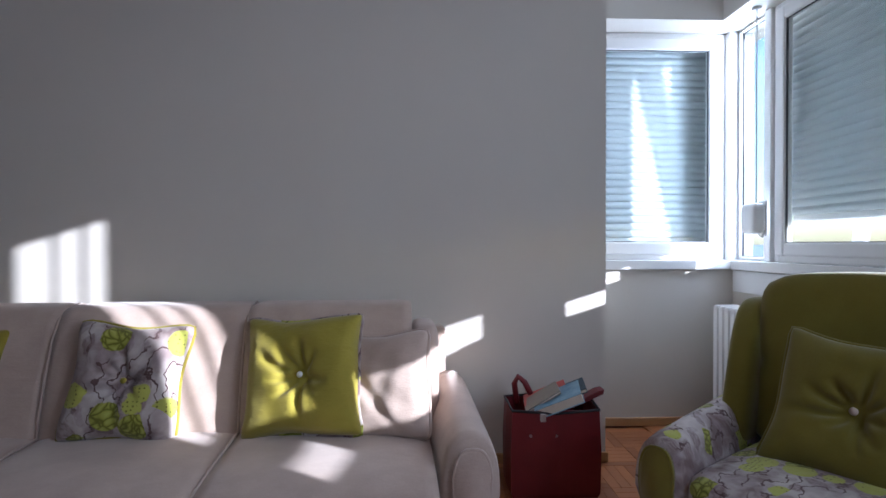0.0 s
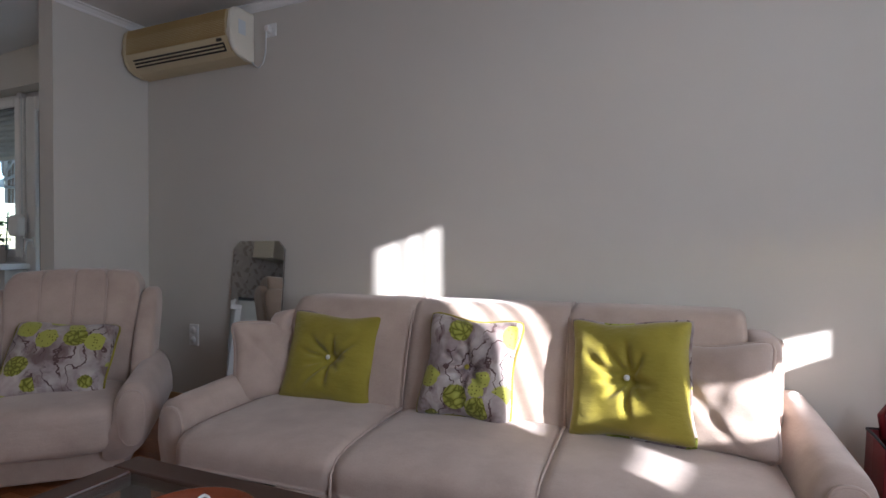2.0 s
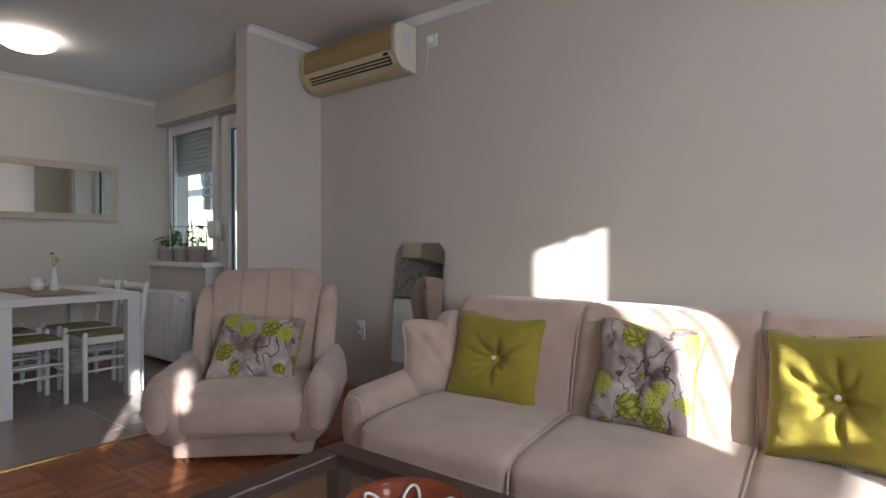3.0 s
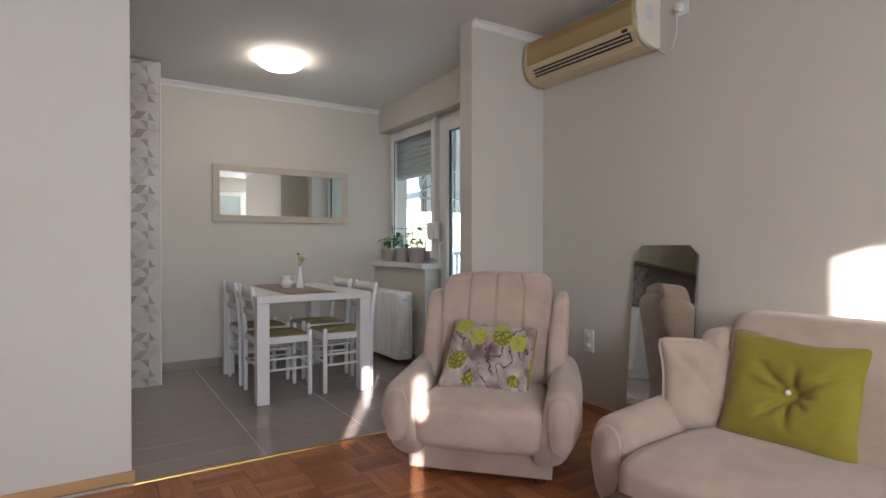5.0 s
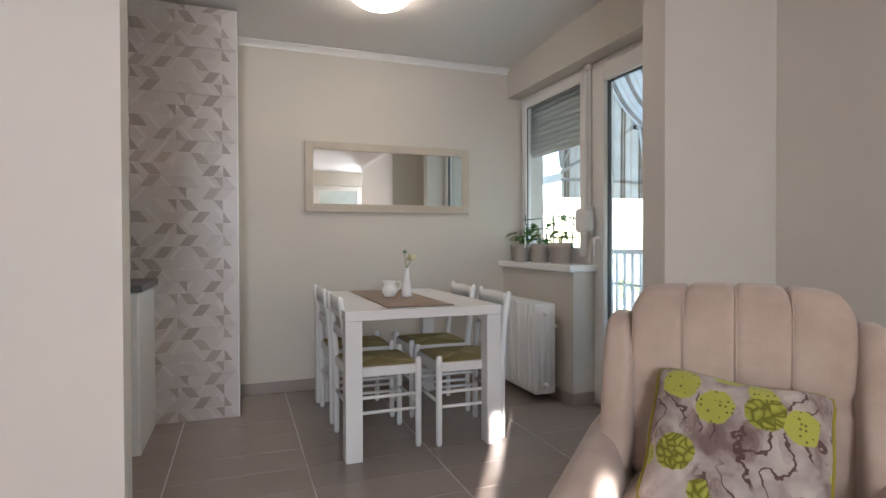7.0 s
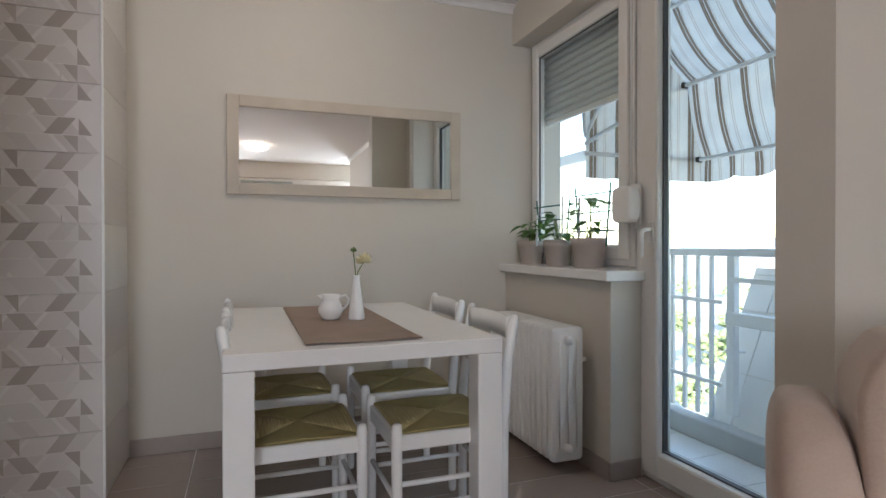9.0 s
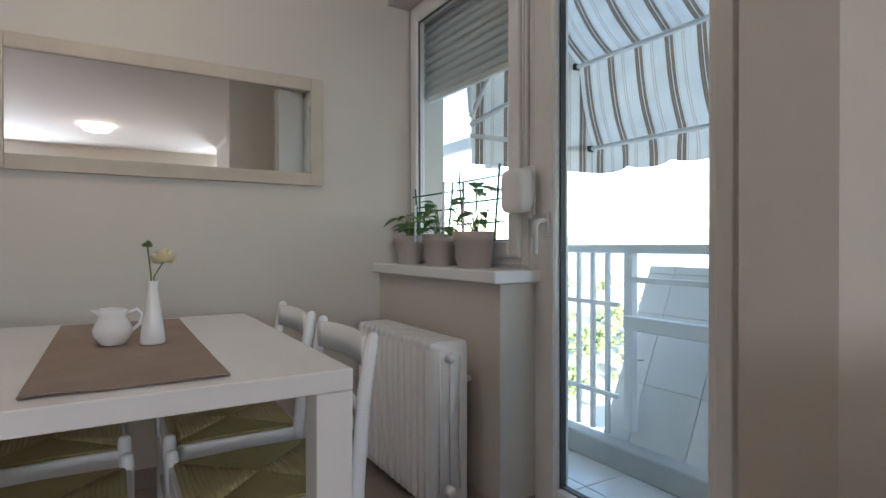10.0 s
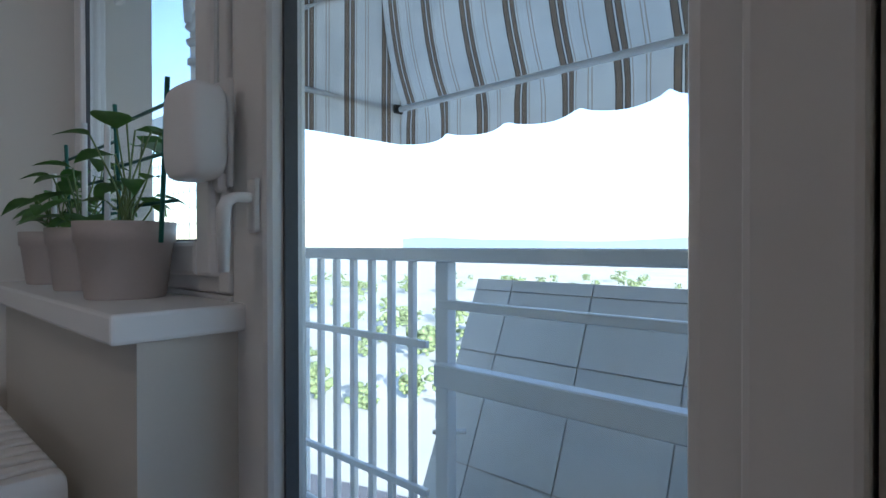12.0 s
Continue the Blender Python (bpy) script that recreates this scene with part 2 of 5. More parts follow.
FLORAL = floral_material()
FLORAL2 = floral_material("floral_cover", 1.0, (3.1, 1.7, 0.4))
FLORAL3 = floral_material("floral_armchair_cotton", 1.15, (7.3, 2.2, 1.4))


def awning_material(name="striped_canvas", axis=0):
    """White canvas with brown stripes flanked by fine lines; stripes run down the slope."""
    m, nt, b = principled(name, (0.8, 0.8, 0.8), 0.85, 0, 0.1, 0.2)
    sep = node(nt, "ShaderNodeSeparateXYZ", {0: coords(nt)})
    x = mathn(nt, "DIVIDE", sep.outputs[axis], 0.185)
    f = mathn(nt, "FRACT", mathn(nt, "ADD", x, 50.0))
    W, B, L, T = (0.66, 0.645, 0.615), (0.22, 0.16, 0.115), (0.09, 0.07, 0.055), (0.44, 0.36, 0.29)
    col = ramp(nt, f, [(0.0, W), (0.06, L), (0.08, B), (0.17, L), (0.19, W), (0.22, L), (0.235, B), (0.31, L), (0.325, W), (0.36, T), (0.38, W), (0.60, T), (0.625, W), (0.67, T), (0.695, W)], "CONSTANT")
    dirt = ramp(nt, noise_tex(nt, coords(nt), 5, 5), [(0.35, (0.72, 0.72, 0.74)), (0.6, (1, 1, 1))])
    nt.links.new(mixc(nt, 1.0, col, dirt, "MULTIPLY"), b.inputs["Base Color"])
    bump(nt, b, noise_tex(nt, coords(nt), 18, 3), 0.4, 0.01)
    tr = node(nt, "ShaderNodeBsdfTranslucent", {"Color": col})
    mx = node(nt, "ShaderNodeMixShader", {0: 0.35, 1: b.outputs[0], 2: tr.outputs[0]})
    nt.links.new(mx.outputs[0], nt.nodes["Material Output"].inputs[0])
    return m


AWNING = awning_material()
AWNING_SIDE = awning_material("striped_canvas_side", 1)


def piece_material(name, c1, c2, rough, grain=False, spread=0.35, relief=0.08):
    """For separate planks and tiles: each piece shifts its tone by its own random number."""
    m, nt, b = principled(name, c1, rough)
    v = coords(nt)
    rnd = node(nt, "ShaderNodeObjectInfo").outputs["Random"]
    isl = node(nt, "ShaderNodeNewGeometry").outputs["Random Per Island"]
    r = mathn(nt, "FRACT", mathn(nt, "ADD", rnd, isl))
    if grain:
        mp = node(nt, "ShaderNodeMapping", {"Vector": v, "Scale": (6, 60, 60)})
        g = noise_tex(nt, mp.outputs[0], 1.5, 5)
    else:
        g = noise_tex(nt, v, 3.0, 3.0)
    f = mathn(nt, "ADD", mathn(nt, "MULTIPLY", r, spread), mathn(nt, "MULTIPLY", g, 1 - spread))
    nt.links.new(ramp(nt, f, [(0.3, c1), (0.7, c2)]), b.inputs["Base Color"])
    nt.links.new(mathn(nt, "ADD", rough - 0.06, mathn(nt, "MULTIPLY", noise_tex(nt, v, 7, 3), 0.15)), b.inputs["Roughness"])
    if grain:
        bump(nt, b, g, relief, 0.001)
    return m


PARQUET = piece_material("oak_parquet", (0.25, 0.083, 0.027), (0.42, 0.165, 0.057), 0.34, True, 0.45)


def floor_tile_material():
    m, nt, b = principled("taupe_floor_tile", (0.32, 0.26, 0.23), 0.22)
    rnd = node(nt, "ShaderNodeObjectInfo").outputs["Random"]
    fine = noise_tex(nt, coords(nt), 120, 2)
    f = mathn(nt, "ADD", mathn(nt, "MULTIPLY", rnd, 0.6), mathn(nt, "MULTIPLY", fine, 0.4))
    nt.links.new(ramp(nt, f, [(0.0, (0.305, 0.248, 0.218)), (1.0, (0.345, 0.285, 0.253))]), b.inputs["Base Color"])
    return m


FLOORTILE = floor_tile_material()
BALPIECE = piece_material("pale_slope_tile", (0.70, 0.695, 0.68), (0.78, 0.775, 0.76), 0.4, False, 0.3)


def shell_light(name, color, strength):
    m = bpy.data.materials.new(name)
    m.use_nodes = True
    b = m.node_tree.nodes["Principled BSDF"]
    b.inputs["Base Color"].default_value = (0.85, 0.85, 0.83, 1)
    b.inputs["Emission Color"].default_value = (*color, 1)
    b.inputs["Emission Strength"].default_value = strength
    return m


LAMPGLOW = shell_light("opal_diffuser", (1.0, 0.85, 0.68), 2.5)

# ---- mesh helpers ----


def part(name, bm, material, parent=None, label="", smooth=False):
    me = bpy.data.meshes.new(name)
    bmesh.ops.recalc_face_normals(bm, faces=bm.faces)
    bm.to_mesh(me)
    bm.free()
    if material:
        me.materials.append(material)
    if smooth:
        me.polygons.foreach_set("use_smooth", [True] * len(me.polygons))
    ob = new(name, me)
    if parent:
        ob.parent = parent
    if label:
        ob["label"] = label
    return ob


def thing(name, m, label, category, group=""):
    e = new(name)
    e.empty_display_size = 0.1
    e.matrix_basis = m
    return tagged(e, label, category, group)


def structure(name, bm, material, label, category, smooth=False):
    return tagged(part(name, bm, material, None, "", smooth), label, category, "", "structure")


def box(bm, x0, x1, y0, y1, z0, z1, bevel=0.0, seg=1):
    m = Matrix.Translation(((x0 + x1) / 2, (y0 + y1) / 2, (z0 + z1) / 2)) @ Matrix.Diagonal((abs(x1 - x0), abs(y1 - y0), abs(z1 - z0), 1))
    g = bmesh.ops.create_cube(bm, size=1, matrix=m)
    if bevel > 0:
        es = {e for v in g["verts"] for e in v.link_edges}
        bmesh.ops.bevel(bm, geom=list(es), offset=bevel, segments=seg, profile=0.5, affect="EDGES")
    return bm


def B(x0, x1, y0, y1, z0, z1, bevel=0.0, seg=1):
    return box(bmesh.new(), x0, x1, y0, y1, z0, z1, bevel, seg)


def tube(bm, path, r, n=10, closed=False, caps=True, squash=1.0):
    """A round bar along a path; r: one radius, or one for each point."""
    pts = [Vector(p) for p in path]
    k = len(pts)
    rs = r if isinstance(r, (list, tuple)) else [r] * k
    up = None
    rings = []
    for i, p in enumerate(pts):
        if closed:
            t = pts[(i + 1) % k] - pts[i - 1]
        else:
            t = pts[min(i + 1, k - 1)] - pts[max(i - 1, 0)]
        t.normalize()
        if up is None:
            up = Vector((0, 0, 1)) if abs(t.z) < 0.9 else Vector((1, 0, 0))
        a = t.cross(up)
        if a.length < 1e-5:
            a = t.cross(Vector((0.3, 1, 0.2)))
        a.normalize()
        b2 = a.cross(t)
        up = b2
        rings.append([bm.verts.new(p + rs[i] * (math.cos(2 * math.pi * j / n) * a + squash * math.sin(2 * math.pi * j / n) * b2)) for j in range(n)])
    for i in range(k if closed else k - 1):
        A, C = rings[i], rings[(i + 1) % k]
        for j in range(n):
            bm.faces.new((A[j], A[(j + 1) % n], C[(j + 1) % n], C[j]))
    if caps and not closed:
        bm.faces.new(rings[0])
        bm.faces.new(rings[-1][::-1])
    return bm


def T(path, r, n=10, closed=False):
    return tube(bmesh.new(), path, r, n, closed)


def lathe(profile, n=28, cx=0.0, cy=0.0, bm=None):
    bm = bm or bmesh.new()
    rings = []
    for r, z in profile:
        if r < 1e-5:
            rings.append([bm.verts.new((cx, cy, z))])
        else:
            rings.append([bm.verts.new((cx + r * math.cos(2 * math.pi * j / n), cy + r * math.sin(2 * math.pi * j / n), z)) for j in range(n)])
    for A, C in zip(rings, rings[1:]):
        for j in range(n):
            q = [A[j % len(A)], A[(j + 1) % len(A)], C[(j + 1) % len(C)], C[j % len(C)]]
            q = list(dict.fromkeys(q))
            if len(q) > 2:
                bm.faces.new(q)
    return bm


def prism(outline, axis, a, b, bevel=0.0, seg=2, bm=None):
    """Extrudes a closed outline (2D points) along an axis from a to b."""
    bm = bm or bmesh.new()

    def at(p, h):
        return {"x": (h, p[0], p[1]), "y": (p[0], h, p[1]), "z": (p[0], p[1], h)}[axis]
    va = [bm.verts.new(at(p, a)) for p in outline]
    vb = [bm.verts.new(at(p, b)) for p in outline]
    n = len(outline)
    fa, fb = bm.faces.new(va), bm.faces.new(vb[::-1])
    for i in range(n):
        bm.faces.new((va[i], vb[i], vb[(i + 1) % n], va[(i + 1) % n]))
    if bevel > 0:
        bmesh.ops.bevel(bm, geom=list(set(fa.edges) | set(fb.edges)), offset=bevel, segments=seg, profile=0.5, affect="EDGES")
    return bm


def soft_block(x0, x1, y0, y1, z0, z1, power=4.0, n=10, shape=None, px=None, pinch=0.10):
    """An upholstered block: a box with softly bulging, rounded sides. shape(p, u) may bend it further."""
    bm = bmesh.new()
    bmesh.ops.create_cube(bm, size=2)
    bmesh.ops.subdivide_edges(bm, edges=bm.edges[:], cuts=n, use_grid_fill=True)
    c = Vector(((x0 + x1) / 2, (y0 + y1) / 2, (z0 + z1) / 2))
    h = Vector(((x1 - x0) / 2, (y1 - y0) / 2, (z1 - z0) / 2))
    for v in bm.verts:
        u = v.co.copy()
        s = (abs(u.y) ** power + abs(u.z) ** power) ** (1 / power) if px else (abs(u.x) ** power + abs(u.y) ** power + abs(u.z) ** power) ** (1 / power)
        if px:
            e = max(abs(u.y), abs(u.z), 1e-6)
            k = e / max(s, 1e-6) * (1 - pinch * abs(u.x) ** px)
            u = Vector((u.x, u.y * k, u.z * k))
        else:
            u = u / s
        p = Vector((c.x + u.x * h.x, c.y + u.y * h.y, c.z + u.z * h.z))
        v.co = shape(p, u) if shape else p
    return bm

# ---- structure ----
YN = 2.98      # sofa wall
YR = 3.51      # wall of the corner recess
XE = 2.20      # east wall
XW = -5.85     # dining wall with the mirror
XP = -3.52     # face of the pillar, line of the opening
YS = -2.60     # wall behind the walker
CL, CD = 2.66, 2.575   # ceiling at the sofa wall and at the dining wall, which it falls towards
XJ = -3.40     # threshold between parquet and tiles

structure("floor", B(XJ, XE + 0.25, YS - 0.2, YR + 0.2, -0.2, -0.012), PARQUET, "brown parquet floor of the living room", "floor")
structure("floor_kitchen", B(XW - 0.2, XJ, YS - 0.2, 3.08, -0.2, -0.0015), GROUT, "grouted bed of the kitchen floor tiles", "floor")
structure("threshold", prism([(XJ - 0.022, -0.006), (XJ + 0.022, -0.012), (XJ + 0.014, 0.006), (XJ - 0.014, 0.006)], "y", 0.285, YN, 0), BRASS, "worn brass strip between parquet and tiles", "threshold")

structure("wall_north", B(XP - 0.14, 1.25, YN, YN + 0.28, 0, CL), WALL, "smooth warm grey painted wall behind the sofa", "wall")
structure("wall_return", B(1.13, 1.25, YN + 0.28, YR + 0.25, 0, CL), WALL, "warm grey painted return of the wall", "wall")
structure("pillar", B(XP - 0.14, XP, 2.32, YN - 0.002, 0, CL), WALL, "warm grey painted wall stub at the opening", "wall")
structure("wall_partition", B(-3.57, -3.45, YS, 0.28, 0, CL), WALL, "pale warm grey partition wall beside the opening", "wall")
structure("wall_south", B(XW - 0.2, XE + 0.25, YS - 0.2, YS, 0, CL), WALL, "plain warm grey wall", "wall")
structure("wall_west", B(XW - 0.2, XW, YS, 3.1, 0, CL), WALL, "warm grey painted dining wall", "wall")
structure("tile_wall", B(XW, -5.372, YS, 0.583, 0, CD), GROUT, "projecting kitchen wall under patterned tiles", "wall")
structure("ceiling", B(XP - 0.07, XE + 0.25, YS - 0.2, YR + 0.25, CL, CL + 0.2), CEIL, "white painted ceiling", "ceiling")
structure("ceiling_kitchen", prism([(XW, CD), (XP - 0.07, CL), (XP - 0.07, CL + 0.2), (XW - 0.2, CL + 0.2), (XW - 0.2, CD)], "y", YS - 0.2, 3.1), CEIL, "white painted kitchen ceiling", "ceiling")
structure("beam_dining", prism([(XW, 2.33), (XP - 0.14, 2.33), (XP - 0.14, CL - 0.004), (XW, CD)], "y", 2.75, 3.1), WALL, "painted beam over the dining window", "wall")
structure("parapet_dining", B(XW, -4.785, 2.70, 2.99, 0, 0.900), WALL, "low painted wall under the dining window", "wall")
structure("wall_stub", B(-3.862, XP - 0.14, 2.67, 2.99, 0, 2.33), WALL, "painted wall beside the balcony door", "wall")


def cove(name, p0, p1, nx, ny, z):
    """A small white cove along a wall foot p0-p1 at the ceiling; (nx, ny) points into the room."""
    bm = bmesh.new()
    prof = [(0.0, -0.045), (0.008, -0.045), (0.012, -0.03), (0.03, -0.012), (0.045, -0.008), (0.045, 0.0), (0.0, 0.0)]
    rows = []
    for p in (p0, p1):
        rows.append([bm.verts.new((p[0] + nx * a, p[1] + ny * a, z + h)) for a, h in prof])
    k = len(prof)
    for i in range(k):
        bm.faces.new((rows[0][i], rows[0][(i + 1) % k], rows[1][(i + 1) % k], rows[1][i]))
    bm.faces.new(rows[0])
    bm.faces.new(rows[1][::-1])
    return structure(name, bm, TRIM, "narrow white plaster cornice", "cornice")


cove("cornice_north", (XP, YN), (1.25, YN), 0, -1, CL - 0.002)
cove("cornice_pillar", (XP, 2.32), (XP, YN), 1, 0, CL - 0.002)
cove("cornice_partition", (-3.45, YS), (-3.45, 0.28), 1, 0, CL - 0.002)
cove("cornice_west", (XW, 0.6), (XW, 2.75), 1, 0, CD - 0.002)

# skirtings
structure("baseboard", B(XP + 0.02, 1.262, YN - 0.016, YN - 0.001, 0, 0.05, 0.004), WOODTRIM, "low oak skirting board", "skirting")
structure("baseboard_recess", B(1.25, XE, YR - 0.016, YR - 0.001, 0, 0.05, 0.004), WOODTRIM, "low oak skirting board in the recess", "skirting")
structure("baseboard_pillar", B(XP + 0.001, XP + 0.016, 2.32, YN - 0.02, 0, 0.05, 0.004), WOODTRIM, "low oak skirting board", "skirting")
structure("baseboard_partition", B(-3.449, -3.434, YS, 0.295, 0, 0.05, 0.004), WOODTRIM, "low oak skirting board", "skirting")
structure("baseboard_tile", B(XW + 0.001, XW + 0.012, 0.6, 2.70, 0, 0.085, 0.003), BASETILE, "taupe tile skirting along the dining wall", "skirting")
structure("baseboard_parapet", B(XW + 0.014, -4.783, 2.688, 2.699, 0, 0.085, 0.003), BASETILE, "taupe tile skirting under the radiator", "skirting")
structure("baseboard_parapet_end", B(-4.784, -4.773, 2.688, 2.86, 0, 0.085, 0.003), BASETILE, "taupe tile skirting at the wall end", "skirting")


# ---- windows ----
def ring_frame(bm, axis, plane0, plane1, u0, u1, z0, z1, w, wb=None, bevel=0.006):
    """A rectangular frame of four bars in the plane across an axis."""
    wb = wb or w
    bars = [(u0, u0 + w, z0, z1), (u1 - w, u1, z0, z1), (u0 + w, u1 - w, z1 - w, z1), (u0 + w, u1 - w, z0, z0 + wb)]
    for a, b2, c, d in bars:
        if axis == "y":
            box(bm, a, b2, plane0, plane1, c, d, bevel, 2)
        else:
            box(bm, plane0, plane1, a, b2, c, d, bevel, 2)
    return bm


def pane(axis, at, u0, u1, z0, z1):
    bm = bmesh.new()
    t = 0.004
    if axis == "y":
        box(bm, u0, u1, at - t, at + t, z0, z1)
    else:
        box(bm, at - t, at + t, u0, u1, z0, z1)
    return bm


def roller_shutter(parent, axis, at, u0, u1, z0, z1, pitch=0.045, gap=-0.001):
    """Slats of a roller shutter hanging from z1 down to z0."""
    n = int((z1 - z0) / pitch)
    for i in range(n):
        zb = z0 + i * pitch
        zt = zb + pitch - gap
        prof = [(at + 0.003, zb), (at - 0.006, zb + 0.004), (at - 0.012, zb + pitch * 0.30), (at - 0.012, zb + pitch * 0.55), (at - 0.004, zt - 0.008), (at + 0.003, zt), (at + 0.007, zt), (at + 0.007, zb)]
        tabs = np.arange(u0 + 0.02, u1, 0.028) if gap > 0 else []
        if axis == "y":
            bm = prism([(p[0], p[1]) for p in prof], "x", u0, u1)
        else:
            bm = prism([(p[0], p[1]) for p in prof], "y", u0, u1)
        for u in tabs:
            box(bm, *((u, u + 0.012, at + 0.000, at + 0.006) if axis == "y" else (at + 0.000, at + 0.006, u, u + 0.012)), zt - 0.001, zb + pitch + 0.001)
        part("slat", bm, SHUTTER, parent)
    return n


def window_unit(name, axis, inner, u0, u1, z0, z1, label, shutter_to=None, sash=0.075, fr=0.045, out=1, gap=-0.001):
    """A PVC window: fixed frame, sash, gasket and pane; with a shutter behind it where shutter_to is given."""
    root = thing(name, Matrix(), label, "window")
    root["kind"] = "structure"
    o = 1 if out > 0 else -1
    d = lambda k: inner + o * k
    part("window_frame", ring_frame(bmesh.new(), axis, d(0.02), d(0.085), u0, u1, z0, z1, fr), PVC, root)
    a0, a1, c0, c1 = u0 + fr - 0.012, u1 - fr + 0.012, z0 + fr - 0.012, z1 - fr + 0.012
    sa = part("sash", ring_frame(bmesh.new(), axis, d(0.0), d(0.055), a0, a1, c0, c1, sash, None, 0.01), PVC, root)
    g0, g1, h0, h1 = a0 + sash, a1 - sash, c0 + sash, c1 - sash
    part("gasket", ring_frame(bmesh.new(), axis, d(0.014), d(0.024), g0 - 0.004, g1 + 0.004, h0 - 0.004, h1 + 0.004, 0.008, None, 0), GASKET, sa)
    p = part("pane", pane(axis, d(0.024), g0 - 0.001, g1 + 0.001, h0 - 0.001, h1 + 0.001), GLASS, sa)
    p.visible_shadow = False
    if shutter_to is not None:
        sh = thing("roller_shutter", Matrix(), "grey roller shutter let down outside the pane", "shutter")
        roller_shutter(sh, axis, d(0.125), u0 - 0.02, u1 + 0.02, shutter_to, z1, 0.045, gap)
        part("bottom_rail", (B(u0 + 0.02, u1 - 0.02, *sorted((d(0.112), d(0.134))), shutter_to - 0.035, shutter_to - 0.002, 0.004) if axis == "y"
                             else B(*sorted((d(0.112), d(0.134))), u0 + 0.02, u1 - 0.02, shutter_to - 0.035, shutter_to - 0.002, 0.004)), PVC, sh)
    return root


def winder(m, label):
    """A wall-hung strap winder: rounded case, back plate and lug."""
    w = thing("shutter_winder", m, label, "shutter winder")
    part("case", soft_block(-0.078, 0.058, -0.075, -0.004, -0.084, 0.084, 5, 8), PVC, w, "", True)
    part("back_plate", B(-0.02, 0.05, -0.006, 0.004, -0.095, 0.095, 0.003), PVC, w)
    part("lug", B(0.02, 0.04, -0.02, -0.004, -0.105, -0.07, 0.004), PVC, w)
    return w


# dining window, left of the balcony door
window_unit("window_1", "y", 2.86, -5.835, -4.845, 0.96, 2.33, "white framed dining window with half-lowered shutter", 1.86, 0.07)
structure("window_sill", B(XW + 0.002, -4.757, 2.655, 2.875, 0.903, 0.951, 0.006, 2), LACQUER, "white window board over the radiator wall", "sill")
structure("sill_fill", B(XW, -4.845, 2.885, 2.99, 0.903, 0.958), PVC, "white window sub-sill", "sill")

# balcony door
door = thing("door_1", Matrix(), "white framed glazed balcony door, closed", "door")
door["kind"] = "structure"
DX0, DX1, DZ1 = -4.84, -3.86, 2.33
part("door_frame", ring_frame(bmesh.new(), "y", 2.885, 2.975, DX0, DX1, 0.0, DZ1, 0.05, 0.03), PVC, door)
leaf = part("door_leaf", ring_frame(bmesh.new(), "y", 2.868, 2.95, DX0 + 0.04, DX1 - 0.03, 0.025, DZ1 - 0.04, 0.115, 0.115, 0.012), PVC, door)
GX0, GX1, GZ0, GZ1 = DX0 + 0.155, DX1 - 0.145, 0.14, DZ1 - 0.155
part("gasket", ring_frame(bmesh.new(), "y", 2.90, 2.925, GX0 - 0.005, GX1 + 0.005, GZ0 - 0.005, GZ1 + 0.005, 0.012, None, 0), GASKET, leaf)
dp = part("pane", pane("y", 2.93, GX0 - 0.001, GX1 + 0.001, GZ0 - 0.001, GZ1 + 0.001), GLASS, leaf)
dp.visible_shadow = False
jm = bmesh.new()
box(jm, -3.933, -3.864, 2.655, 2.866, 0.0, DZ1, 0.008, 2)
box(jm, -3.905, -3.863, 2.640, 2.656, 0.0, DZ1, 0.004, 2)
part("door_jamb", jm, PVC, door)
hx = DX0 + 0.125
hd = part("door_handle", T([(hx, 2.868, 1.135), (hx, 2.83, 1.135), (hx - 0.004, 2.817, 1.128), (hx - 0.004, 2.811, 1.115), (hx - 0.004, 2.811, 1.01)], [0.009, 0.009, 0.011, 0.012, 0.009], 10), PVC, door, "white lever handle pointing down", True)
part("rose", B(hx - 0.014, hx + 0.014, 2.856, 2.869, 1.075, 1.17, 0.005, 2), PVC, hd)
winder(pose(-4.812, 2.848, 1.252), "white plastic shutter strap winder beside the dining window")
st = thing("shutter_strap", Matrix(), "grey woven shutter strap on the window post", "strap")
part("strap", B(-4.850, -4.836, 2.856, 2.859, 1.33, 2.30), SHUTTER, st)
part("guide", B(-4.865, -4.82, 2.835, 2.864, 2.285, 2.325, 0.004), PVC, st)

# recess: window in the north wall
structure("wall_recess_low", B(1.25, XE + 0.25, YR, YR + 0.25, 0, 0.93), WALL, "painted wall under the corner window", "wall")
structure("wall_recess_top", B(1.25, XE + 0.25, YR - 0.14, YR + 0.25, 2.36, CL), WALL, "painted shutter box over the corner window", "wall")
structure("wall_recess_post", B(1.25, 1.33, YR, YR + 0.25, 0.93, 2.36), WALL, "painted reveal of the corner window", "wall")
window_unit("window_2", "y", YR + 0.04, 1.33, 2.185, 0.985, 2.36, "white framed window with closed grey shutter", 1.03)
structure("sill_recess", B(1.25, XE + 0.02, YR - 0.03, YR + 0.12, 0.93, 0.985, 0.005, 2), LACQUER, "white window board of the corner window", "sill")
structure("sill_east", B(XE - 0.03, XE + 0.12, YS, YR - 0.03, 0.93, 0.985, 0.005, 2), LACQUER, "long white window board", "sill")
structure("corner_post", B(2.188, 2.32, YR + 0.02, YR + 0.14, 0.985, 2.36, 0.006), PVC, "white corner post between two windows", "window post")

